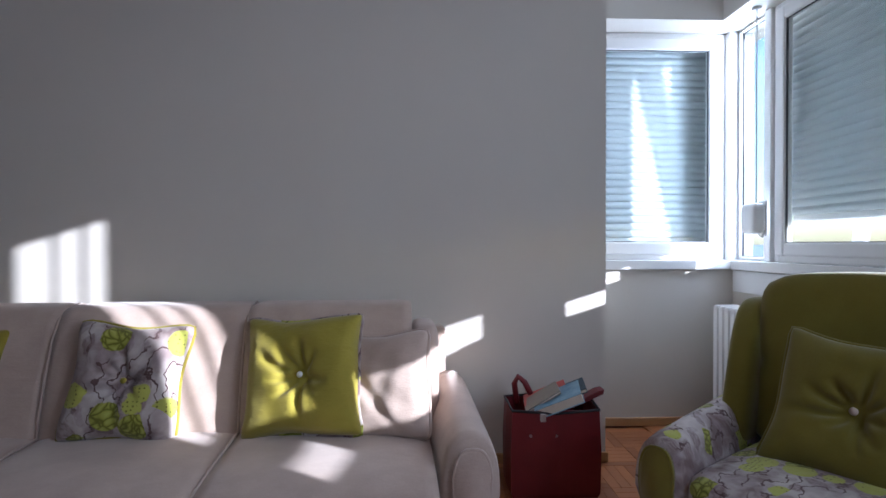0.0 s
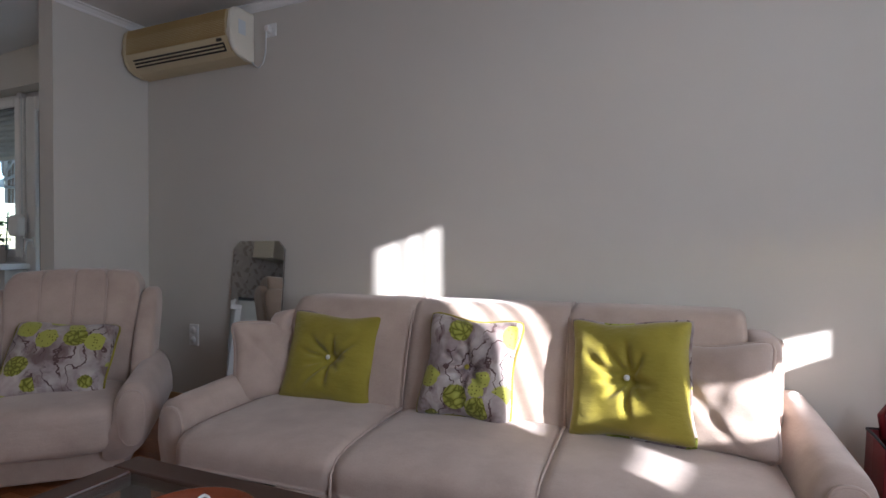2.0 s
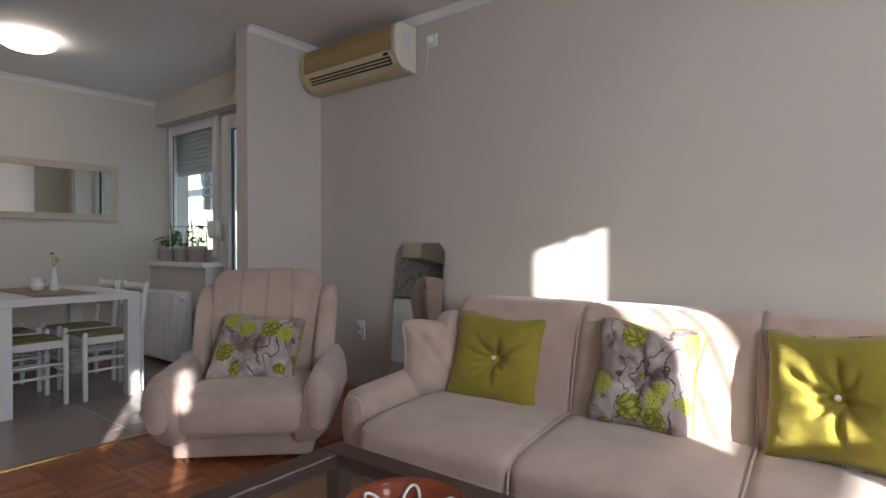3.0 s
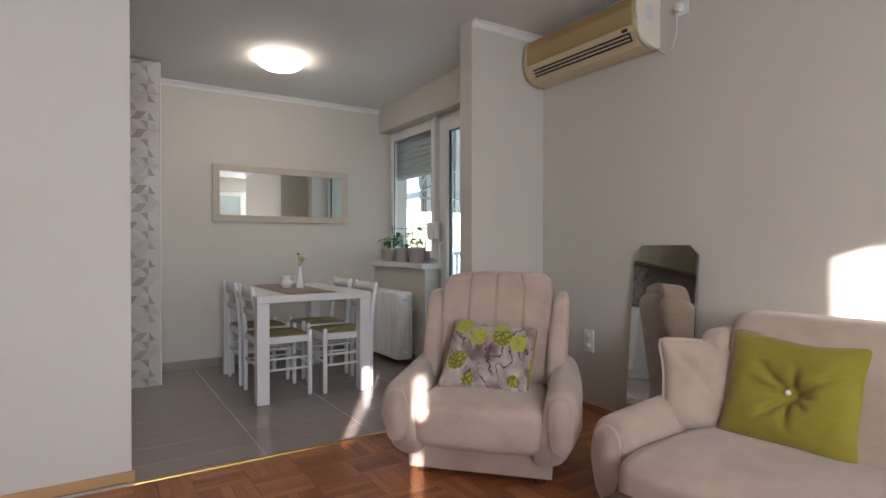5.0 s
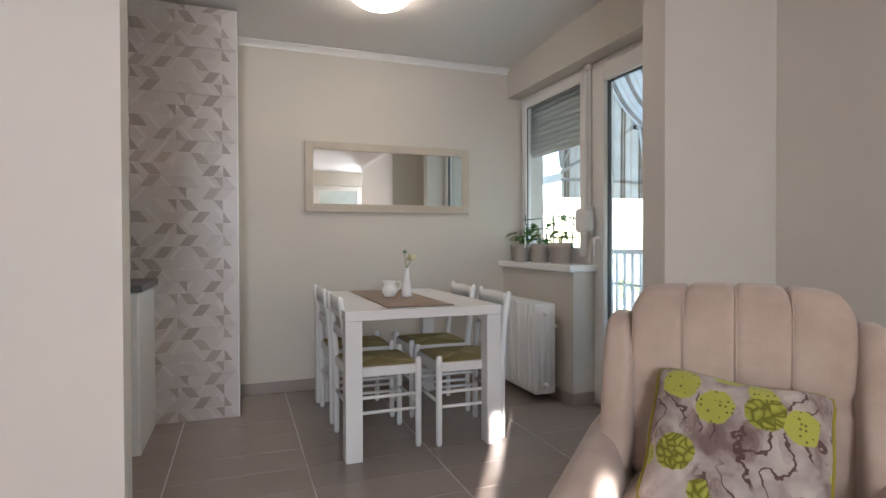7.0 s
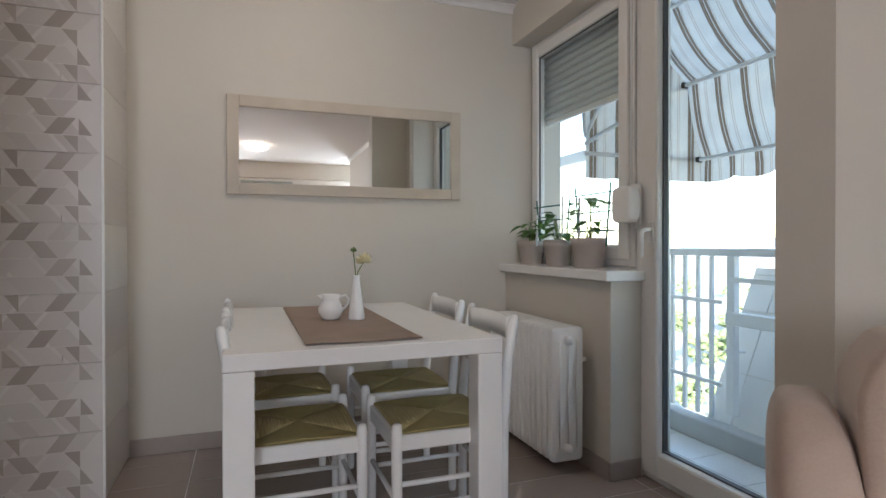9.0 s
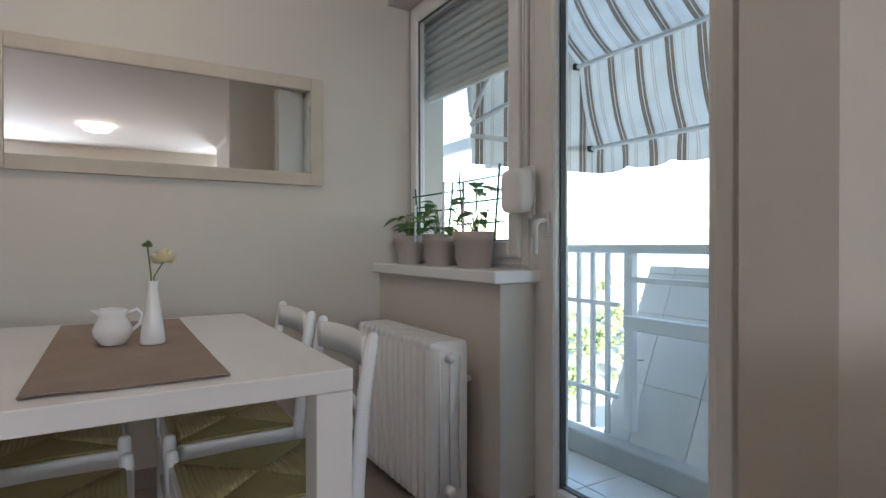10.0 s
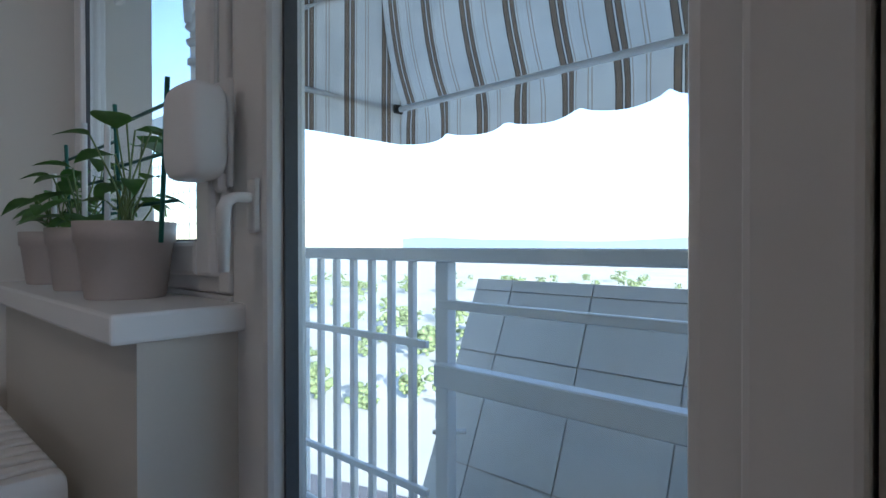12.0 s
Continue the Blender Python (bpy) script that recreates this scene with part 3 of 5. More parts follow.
# east wall: a long band of windows
structure("wall_east_low", B(XE, XE + 0.25, YS, YR, 0, 0.93), WALL, "painted wall under the window band", "wall")
structure("wall_east_top", B(XE - 0.14, XE + 0.25, YS, YR - 0.14, 2.36, CL), WALL, "painted shutter box over the window band", "wall")
structure("apron_rail", B(XE - 0.012, XE - 0.001, YS, YR - 0.02, 0.80, 0.925, 0.002), LACQUER, "white board under the window sill", "trim")
window_unit("window_3", "x", XE + 0.04, 3.245, 3.525, 0.985, 2.36, "narrow white framed corner pane, unshaded", None, 0.014, 0.02)
structure("mullion", B(XE + 0.02, XE + 0.11, 3.185, 3.245, 0.985, 2.36, 0.004), PVC, "white post between corner pane and window", "window post")
window_unit("window_4", "x", XE + 0.02, 2.147, 3.185, 0.985, 2.36, "white framed window with shutter nearly down", 1.235, 0.07, 0.045, 1, 0.0016)
window_unit("window_5", "x", XE + 0.02, 1.01, 2.075, 0.985, 2.36, "white framed window with shutter nearly down", 1.305, 0.035, 0.03)
w6 = window_unit("window_6", "x", XE + 0.02, 0.62, 0.976, 0.985, 2.32, "narrow white framed window, unshaded", None, 0.03, 0.025)
# unseen bars and crosspiece, added to stripe the sun patch and shade the seat
for y in (0.782, 0.863):
    part("glazing_bar", B(XE + 0.035, XE + 0.055, y - 0.0055, y + 0.0055, 1.20, 2.30, 0.002), PVC, w6)
part("transom", B(XE + 0.03, XE + 0.08, 0.663, 0.933, 1.095, 1.20, 0.004), PVC, w6)
# strip added out of view to stop sun leaking over the narrow window
structure("window_head", B(XE + 0.02, XE + 0.11, 0.62, 0.976, 2.321, 2.36), PVC, "white strip over the narrow window", "trim")
structure("mullion_3", B(XE + 0.02, XE + 0.11, 0.977, 1.009, 0.985, 2.36, 0.003), PVC, "white post between windows", "window post")
structure("mullion_4", B(XE + 0.02, XE + 0.11, 0.546, 0.619, 0.985, 2.36, 0.003), PVC, "white post between windows", "window post")
window_unit("window_7", "x", XE + 0.02, -0.78, 0.545, 0.985, 2.36, "white framed window with closed shutter", 1.05, 0.07, 0.045)
structure("mullion_2", B(XE + 0.02, XE + 0.11, 2.076, 2.146, 0.985, 2.36, 0.004), PVC, "white post between windows", "window post")
# unseen end panel, slits added to throw sun spots on armchair and kitchen floor
band = bmesh.new()
for y0, y1, z0, z1 in ((-1.515, -0.78, 0.985, 2.36), (-2.01, -1.60, 0.985, 2.36), (YS, -2.085, 0.985, 2.36),
                       (-1.60, -1.545, 0.985, 1.50), (-1.545, -1.515, 0.985, 1.86), (-1.60, -1.545, 1.70, 1.86), (-1.60, -1.515, 2.08, 2.36),
                       (-2.085, -2.01, 0.985, 1.765), (-2.085, -2.01, 2.25, 2.36)):
    box(band, XE + 0.05, XE + 0.11, y0, y1, z0, z1)
structure("wall_east_end", band, WALL, "unseen painted panel beside the window band, slit to shape sun spots", "wall")
# unseen bar, added to cast the diagonal shadow on the corner window's shutter
ab = prism([(3.202, 1.0), (3.292, 1.0), (3.064, 2.75), (2.974, 2.75)], "x", 2.75, 2.78, 0.004)
box(ab, 2.44, 2.76, 2.98, 3.05, 2.66, 2.73)
structure("window_bracket", ab, SHUTTER, "unseen slanted grey bar that shades the corner window's shutter", "trim")
winder(pose(2.19, 3.22, 1.22, 0, 0, -90), "white plastic shutter strap winder at the corner window")
st = thing("blind_pull", Matrix(), "thin grey shutter cord at the corner window", "cord")
part("cord", T([(2.15, 3.20, 1.30), (2.15, 3.20, 2.36)], 0.0035, 6), SHUTTER, st)
part("eyelet", lathe([(0, 2.345), (0.022, 2.345), (0.026, 2.352), (0.026, 2.36), (0, 2.36)], 14, 2.15, 3.20), PVC, st, "", True)

# ---- upholstery ----
def oval_panel(w, h, y, t=0.03, n=28, dx=0.0, z0=0.0, top=0.5):
    """An upright panel with round top and a narrower round foot, facing -y."""
    pts = []
    for i in range(n):
        a = 2 * math.pi * i / n
        c, s = math.cos(a), math.sin(a)
        wid = w / 2 * (1.0 if s > 0 else 0.92)
        pts.append((dx + wid * math.copysign(abs(c) ** 0.75, c), z0 + h / 2 + h / 2 * math.copysign(abs(s) ** 0.7, s)))
    return prism(pts, "y", y, y + t, 0.008, 2), pts


def arm_rest(parent, side, x_in, x_out, y_f, y_b, z_top, mat, pipe, panel_mat=None, z_bot=0.06, flare=0.04):
    """A rolled arm: a padded roll over a tapering side, with an oval front panel edged in piping."""
    xa, xb = (x_in, x_out)
    lo, hi = min(xa, xb), max(xa, xb)
    c, w = (lo + hi) / 2, hi - lo
    rows = []
    bm = bmesh.new()
    n, k = 26, 12
    for j in range(k + 1):
        f = j / k
        y = y_f + (y_b - y_f) * f
        droop = 0.05 * f
        edge = 1 - 0.12 * math.exp(-(f / 0.05) ** 2) - 0.05 * math.exp(-((1 - f) / 0.05) ** 2)
        ring = []
        for i in range(n):
            a = 2 * math.pi * i / n
            cc, ss = math.cos(a), math.sin(a)
            hw = w / 2 * edge
            zc = (z_top + z_bot) / 2
            hz = (z_top - z_bot) / 2 * (1 - 0.02 * (1 - edge) * 5)
            px = c + hw * math.copysign(abs(cc) ** 0.85, cc)
            pz = zc + hz * math.copysign(abs(ss) ** (0.92 if ss > 0 else 0.4), ss)
            if pz < zc:
                px += -side * flare * (zc - pz) / hz
            if pz > zc:
                pz += droop * (pz - zc) / hz
            ring.append(bm.verts.new((px, y, pz)))
        rows.append(ring)
    for A, C in zip(rows, rows[1:]):
        for i in range(n):
            bm.faces.new((A[i], A[(i + 1) % n], C[(i + 1) % n], C[i]))
    bm.faces.new(rows[0])
    bm.faces.new(rows[-1])
    arm = part("armrest", bm, mat, parent, "", True)
    pb, pts = oval_panel(w * 0.60, (z_top - z_bot) * 0.72, y_f - 0.022, 0.03, 28, c, z_bot + 0.07)
    part("front_panel", pb, panel_mat or mat, arm, "", True)
    part("piping", T([(p[0], y_f - 0.016, p[1]) for p in pts], 0.006, 6, True), pipe, arm, "", True)
    return arm


def sofa():
    L0, L1 = -2.08, 0.59
    c = (-0.79, 2.40, 0)
    root = thing("sofa", pose(*c) @ pose(0, -0.05, 0, 0, 0, 3.0) @ pose(-c[0], -c[1], 0), "beige velour three-seat sofa against the wall", "sofa")
    x0, x1 = L0 + 0.225, L1 - 0.225
    w = (x1 - x0) / 3

    def seat_shape(p, u):
        q = p.copy()
        if u.z > 0:
            q.z += 0.016 * (1 - u.x ** 6) * (1 - u.y * u.y) - 0.02 * max(0, -u.y) ** 3
        return q

    def back_shape(p, u):
        q = p.copy()
        q.y += (p.z - 0.36) * 0.30
        return q
    part("base", B(x0 - 0.02, x1 + 0.02, 1.98, 2.88, 0.045, 0.20, 0.02, 2), BEIGE, root)
    for i in range(3):
        a, b2 = x0 + i * w, x0 + (i + 1) * w
        part("seat", soft_block(a - 0.002, b2 + 0.002, 1.88, 2.66, 0.05, 0.340, 7, 15, seat_shape, 24, 0.03), BEIGE, root, "", True)
        ba = a + 0.06 if i == 0 else a
        bb = b2 - 0.06 if i == 2 else b2
        part("backrest", soft_block(ba - 0.002, bb + 0.002, 2.48, 2.78, 0.22, 0.825, 4.5, 15, back_shape, 24, 0.02), BEIGE, root, "", True)
    for i in (1, 2):
        x = x0 + i * w
        part("seat_piping", T([(x, 2.60, 0.341), (x, 2.40, 0.344), (x, 2.15, 0.339), (x, 2.0, 0.328), (x, 1.925, 0.308), (x, 1.888, 0.27), (x, 1.878, 0.20), (x, 1.885, 0.10)], 0.006, 6), BEIGE_PIPE, root, "pale corded seam", True)
        part("back_piping", T([(x, 2.474, 0.33), (x, 2.492, 0.42), (x, 2.530, 0.56), (x, 2.578, 0.70), (x, 2.625, 0.775), (x, 2.70, 0.816), (x, 2.78, 0.827)], 0.005, 6), BEIGE_PIPE, root, "corded seam", True)
    for side, (a, b2) in ((-1, (L0 + 0.21, L0)), (1, (L1 - 0.21, L1))):
        arm_rest(root, side, a, b2, 1.99 if side < 0 else 2.06, 2.80, 0.43 if side < 0 else 0.45, BEIGE, BEIGE_PIPE, None, 0.06, 0.03)
        part("back_wing", soft_block((L0 + 0.17 if side < 0 else L1 - 0.285), (L0 + 0.285 if side < 0 else L1 - 0.17), 2.52, 2.84, 0.25, 0.745, 6, 6), BEIGE, root, "", True)
    part("back_frame", B(L0 + 0.12, L1 - 0.12, 2.80, 2.90, 0.07, 0.70, 0.02, 2), BEIGE, root)
    for x in (L0 + 0.15, L1 - 0.15):
        for y in (2.08, 2.82):
            part("foot", lathe([(0, 0), (0.025, 0), (0.032, 0.07), (0, 0.07)], 12, x, y), WENGE, root)
    return root


def cushion(m, size, mat, pipe, label, tufted=True, thick=0.13, seed=0, button=None, lobes=9, wide=1.0):
    """A square scatter cushion standing in its local x-z plane, front at -y; tufted ones have a button and folds."""
    rnd = random.Random(seed)
    root = thing("cushion", m, label, "cushion", "scatter cushions")
    n = 60
    ph = [rnd.uniform(0, 6.28) for _ in range(4)]
    creases = [(2 * math.pi * (k + rnd.uniform(-0.3, 0.3)) / lobes, rnd.uniform(0.45, 0.95)) for k in range(lobes)]
    bm = bmesh.new()

    def edge_pt(u, v):
        pinch = 0.12 if tufted else 0.07
        x = u * (1 - pinch * (1 - v * v) * 1.0 + 0.016 * math.sin(5 * v + ph[0]))
        z = v * (1 - pinch * (1 - u * u) * 1.0 + 0.016 * math.sin(5 * u + ph[1]))
        ear = 1 - 0.06 * abs(u * v) ** 9
        return x * ear * wide * size / 2, z * ear * size / 2
    grid = {}
    for s in (-1, 1):
        for i in range(n + 1):
            for j in range(n + 1):
                u, v = -1 + 2 * i / n, -1 + 2 * j / n
                border = i in (0, n) or j in (0, n)
                if border and s == 1:
                    grid[s, i, j] = grid[-1, i, j]
                    continue
                x, z = edge_pt(u, v)
                h = thick / 2 * ((1 - u ** 4) * (1 - v ** 4)) ** 0.48
                r = math.hypot(u, v)
                th = math.atan2(v, u)
                h += 0.006 * math.sin(4 * u + ph[2]) * math.sin(3.5 * v + ph[3]) * (1 - u ** 4) * (1 - v ** 4)
                if tufted:
                    h *= 1 - 0.55 * math.exp(-(r / 0.22) ** 2)
                    for ca, cr in creases:
                        along = r * math.cos(th - ca)
                        if along > 0:
                            across = r * math.sin(th - ca) + 0.05 * math.sin(5 * along + ca)
                            h -= 0.050 * math.exp(-(across / (0.05 + 0.05 * along)) ** 2) * max(0.0, 1 - along / cr) ** 0.8 * (1 - math.exp(-(along / 0.17) ** 2)) * ((1 - u ** 4) * (1 - v ** 4))
                else:
                    h -= 0.014 * math.exp(-((u * 0.8 + v * 0.6 + 0.2) / 0.12) ** 2) * (1 - u ** 4) * (1 - v ** 4)
                h += 0.004 * math.sin(9 * u + 4 * v + ph[1]) * math.sin(7 * v - 3 * u + ph[0]) * (1 - u ** 4) * (1 - v ** 4)
                grid[s, i, j] = bm.verts.new((x, s * h, z))
    for s in (-1, 1):
        for i in range(n):
            for j in range(n):
                bm.faces.new((grid[s, i, j], grid[s, i + 1, j], grid[s, i + 1, j + 1], grid[s, i, j + 1]))
    part("cover", bm, mat, root, "", True)
    ring = [(u, -1) for u in np.linspace(-1, 1, 13)[:-1]] + [(1, v) for v in np.linspace(-1, 1, 13)[:-1]] + [(u, 1) for u in np.linspace(1, -1, 13)[:-1]] + [(-1, v) for v in np.linspace(1, -1, 13)[:-1]]
    part("piping", T([(edge_pt(u, v)[0], 0, edge_pt(u, v)[1]) for u, v in ring], 0.0075, 6, True), pipe, root, "", True)
    if tufted:
        bt = lathe([(0, 0.007), (0.008, 0.006), (0.0125, 0.0), (0.010, -0.004), (0, -0.005)], 14)
        bmesh.ops.rotate(bt, verts=bt.verts, matrix=Matrix.Rotation(math.pi / 2, 3, "X"))
        bmesh.ops.translate(bt, verts=bt.verts, vec=(0, -thick * 0.25, 0))
        part("button", bt, button or mat, root, "", True)
    return root


def armchair(m, label, mat, pipe, seat_mat, arm_mat, channels=4):
    """A wing armchair facing local -y: channelled back, wings, rolled arms, deep seat and plinth."""
    root = thing("armchair", m, label, "armchair")
    part("plinth", prism([(-0.36, -0.28), (0.36, -0.28), (0.34, 0.36), (-0.34, 0.36)], "z", 0.03, 0.19, 0.015, 2), mat, root)

    def seat_shape(p, u):
        q = p.copy()
        if u.z > 0:
            q.z += 0.025 * (1 - u.x * u.x) * (1 - u.y * u.y)
        q.x *= 1.0 + 0.05 * (-u.y)
        return q
    part("seat", soft_block(-0.325, 0.325, -0.37, 0.30, 0.15, 0.385, 7, 9, seat_shape), seat_mat, root, "", True)
    wch = 0.62 / channels

    for i in range(channels):
        a = -0.31 + i * wch

        def chan(p, u, a=a):
            q = p.copy()
            f = (p.z - 0.40) / 0.6
            q.y += f * 0.14
            q.x *= 1.0 + 0.05 * f - (0.10 * max(0, f - 0.85) / 0.15)
            if p.z > 0.9:
                q.z -= 0.22 * q.x * q.x * (p.z - 0.9) / 0.1
            g = math.exp(-((p.z - 0.66) / 0.02) ** 2)
            if u.y < 0:
                q.y += 0.02 * g
            return q
        part("back_channel", soft_block(a - 0.004, a + wch + 0.004, 0.17, 0.36, 0.36, 1.0, 9, 14, chan, 10), mat, root, "", True)
        if i:
            part("tuft_button", T([(a, 0.215, 0.66), (a, 0.232, 0.66)], [0.007, 0.010], 10), pipe, root, "", True)
            part("back_seam", T([(a, 0.235, 0.67), (a * 1.02, 0.266, 0.8), (a * 1.04, 0.295, 0.92), (a * 1.03, 0.318, 0.975), (a * 1.02, 0.36, 0.992)], 0.004, 6), pipe, root, "", True)

    def shell(p, u):
        q = p.copy()
        q.y += (p.z - 0.3) * 0.24
        q.z -= 0.35 * q.x * q.x * max(0, (p.z - 0.7) / 0.2)
        return q
    part("back_shell", soft_block(-0.37, 0.37, 0.26, 0.40, 0.12, 0.92, 6, 10, shell), mat, root, "", True)
    for s in (-1, 1):
        def wing(p, u, s=s):
            q = p.copy()
            f = (p.z - 0.42) / 0.45
            q.y += f * 0.15 - 0.05 * (1 - f) * (1 if u.y < 0 else 0)
            q.x += s * 0.02 * f
            return q
        part("wing", soft_block(s * 0.30 if s < 0 else 0.30, s * 0.41 if s > 0 else -0.41, 0.12, 0.38, 0.36, 0.885, 4, 10, wing) if s > 0 else
             soft_block(-0.41, -0.30, 0.12, 0.38, 0.36, 0.885, 4, 10, wing), mat, root, "", True)
        arm_rest(root, s, s * 0.31, s * 0.50, -0.34, 0.32, 0.475, arm_mat, pipe, mat, 0.12, 0.07)
    for x in (-0.3, 0.3):
        for y in (-0.22, 0.3):
            part("foot", lathe([(0, 0), (0.03, 0), (0.03, 0.04), (0, 0.04)], 12, x, y), WENGE, root)
    return root


sofa()
CH1 = pose(-2.75, 1.872, 0, 0, 0, 43)
CH2 = pose(1.62, 1.92, -0.02, 0, 0, -52)
armchair(CH1 @ Matrix.Scale(0.965, 4), "beige velour wing armchair in the room corner", BEIGE, BEIGE_PIPE, BEIGE, BEIGE)
armchair(CH2, "olive velour armchair with floral seat and arms", OLIVE, OLIVE, FLORAL3, FLORAL3, 1)
LEAN = -19
cushion(pose(-1.535, 2.455, 0.53, LEAN, 2, 5), 0.475, LIME, FLORAL2, "lime green tufted cotton cushion on the sofa", True, 0.17, 3, PORCELAIN, wide=1.12)
cushion(pose(-0.80, 2.455, 0.547, LEAN, 4, 4), 0.475, FLORAL, LIME, "floral cushion with lime piping on the sofa", True, 0.19, 5, LIME, wide=0.93)
cushion(pose(-0.125, 2.45, 0.565, LEAN, -4, -7), 0.49, LIME, FLORAL2, "lime green tufted cushion with creased folds", True, 0.20, 8, PORCELAIN, wide=1.0)
cushion(pose(-1.865, 2.41, 0.505, -12, 2, 58), 0.41, BEIGE, BEIGE_PIPE, "plain beige velour cushion on the sofa", False, 0.16, 11)
cushion(pose(0.175, 2.46, 0.52, LEAN, -8, -18), 0.42, BEIGE, BEIGE_PIPE, "plain beige velour cushion on the sofa", False, 0.16, 12)
cushion(CH1 @ pose(-0.005, 0.06, 0.515, -38, 5, -2), 0.43, FLORAL2, LIME, "floral cushion with lime piping on the armchair", False, 0.16, 21, wide=1.12)
cushion(CH2 @ pose(0.03, 0.05, 0.575, -22, 6, 0), 0.48, OLIVE, OLIVE, "olive green tufted cushion on the armchair", True, 0.15, 31, BEIGE)


# ---- living room things ----
def coffee_table():
    x0, x1, y0, y1, z = -1.455, -0.25, 0.70, 1.34, 0.45
    root = thing("coffee_table", Matrix(), "dark brown coffee table with inset glass top", "coffee table")
    part("top_frame", ring_z(x0, x1, y0, y1, z - 0.045, z, 0.085), WENGE, root)
    g = part("glass_top", B(x0 + 0.08, x1 - 0.08, y0 + 0.08, y1 - 0.08, z - 0.016, z - 0.006), GLASS, root)
    for x in (x0 + 0.005, x1 - 0.065):
        for y in (y0 + 0.005, y1 - 0.065):
            part("leg", B(x, x + 0.06, y, y + 0.06, 0, z - 0.046, 0.004), WENGE, root)
    part("shelf", B(x0 + 0.03, x1 - 0.03, y0 + 0.03, y1 - 0.03, 0.13, 0.15, 0.004), WENGE, root)
    return root


def ring_z(x0, x1, y0, y1, z0, z1, w, bevel=0.006):
    bm = bmesh.new()
    for a, b2, c, d in ((x0, x1, y1 - w, y1), (x0, x1, y0, y0 + w), (x0, x0 + w, y0 + w, y1 - w), (x1 - w, x1, y0 + w, y1 - w)):
        box(bm, a, b2, c, d, z0, z1, bevel, 2)
    return bm


coffee_table()
bowl = thing("bowl", pose(-0.87, 1.01, 0.451), "glazed brown clay bowl with white slip pattern", "bowl")
part("bowl_body", lathe([(0, 0.0), (0.06, 0.0), (0.065, 0.008), (0.10, 0.03), (0.135, 0.07), (0.142, 0.078), (0.136, 0.079), (0.128, 0.068), (0.095, 0.034), (0.05, 0.018), (0, 0.016)], 40), CLAY, bowl, "", True)
for i in range(6):
    a = i * math.pi / 3
    pts = []
    for k in range(13):
        f = k / 12
        rr = 0.045 + 0.075 * math.sin(math.pi * f)
        aa = a + (f - 0.5) * 0.75
        zz = 0.024 + max(0, rr - 0.05) * 0.62
        pts.append((rr * math.cos(aa), rr * math.sin(aa), zz))
    part("slip_petal", T(pts, 0.004, 6), SLIP, bowl, "white slip line", True)


def air_conditioner():
    x0, x1 = -3.505, -2.505
    root = thing("air_conditioner", Matrix(), "yellowed old split air conditioner near the ceiling", "air conditioner")
    prof = [(2.978, 2.285), (2.915, 2.285), (2.85, 2.295), (2.805, 2.32), (2.778, 2.365), (2.766, 2.43), (2.764, 2.50), (2.776, 2.555), (2.805, 2.585), (2.85, 2.597), (2.978, 2.597)]
    part("body", prism(prof, "x", x0 + 0.035, x1 - 0.035), YELLOWED, root)
    capp = [(y - 0.004 if y < 2.9 else y, z + (0.004 if z > 2.5 else -0.004)) for y, z in prof]
    part("end_cap", prism(capp, "x", x1 - 0.036, x1, 0.02, 3), CREAM, root, "cream end cap")
    part("end_cap", prism(capp, "x", x0, x0 + 0.036, 0.02, 3), YELLOWED, root)
    for i in range(16):
        z = 2.405 + i * 0.0105
        y = 2.7655 + 0.016 * max(0.0, (z - 2.50) / 0.07) ** 2
        part("grille_slat", B(x0 + 0.05, x1 - 0.05, y - 0.004, y + 0.01, z, z + 0.0065), GOLDEN, root)
    # near-black strip on the closed body stands in for the slot's inner shade
    part("outlet", prism([(2.806, 2.318), (2.778, 2.366), (2.774, 2.364), (2.802, 2.316)], "x", x0 + 0.10, x1 - 0.07), DARK, root, "near-black strip for the shaded air outlet slot")
    for i in range(2):
        z = 2.325 + 0.019 * i
        y = 2.799 - 0.011 * i
        part("vane", prism([(y, z), (y - 0.01, z + 0.004), (y - 0.009, z + 0.009), (y + 0.003, z + 0.006)], "x", x0 + 0.09, x1 - 0.08), YELLOWED, root)
    part("receiver", B(x1 - 0.125, x1 - 0.085, 2.764, 2.778, 2.374, 2.392, 0.003), DARK, root, "dark receiver window")
    part("rating_label", B(x1 + 0.0005, x1 + 0.002, 2.83, 2.89, 2.43, 2.52), SHUTTER, root, "small grey sticker")
    return root


air_conditioner()
sk = thing("wall_socket", pose(-2.37, YN, 2.475), "white wall socket beside the air conditioner", "socket")
part("plate", B(-0.042, 0.042, -0.011, -0.001, -0.042, 0.042, 0.004, 2), PVC, sk)
part("plug", soft_block(-0.02, 0.02, -0.055, -0.010, -0.025, 0.02, 4, 4), PVC, sk, "", True)
cb = thing("power_cable", Matrix(), "grey power cable hanging from the socket", "cable")
part("cable", T([(-2.37, 2.93, 2.455), (-2.37, 2.925, 2.41), (-2.385, 2.94, 2.33), (-2.42, 2.955, 2.265), (-2.47, 2.965, 2.245), (-2.51, 2.965, 2.27), (-2.52, 2.95, 2.32)], 0.005, 8), SHUTTER, cb, "", True)


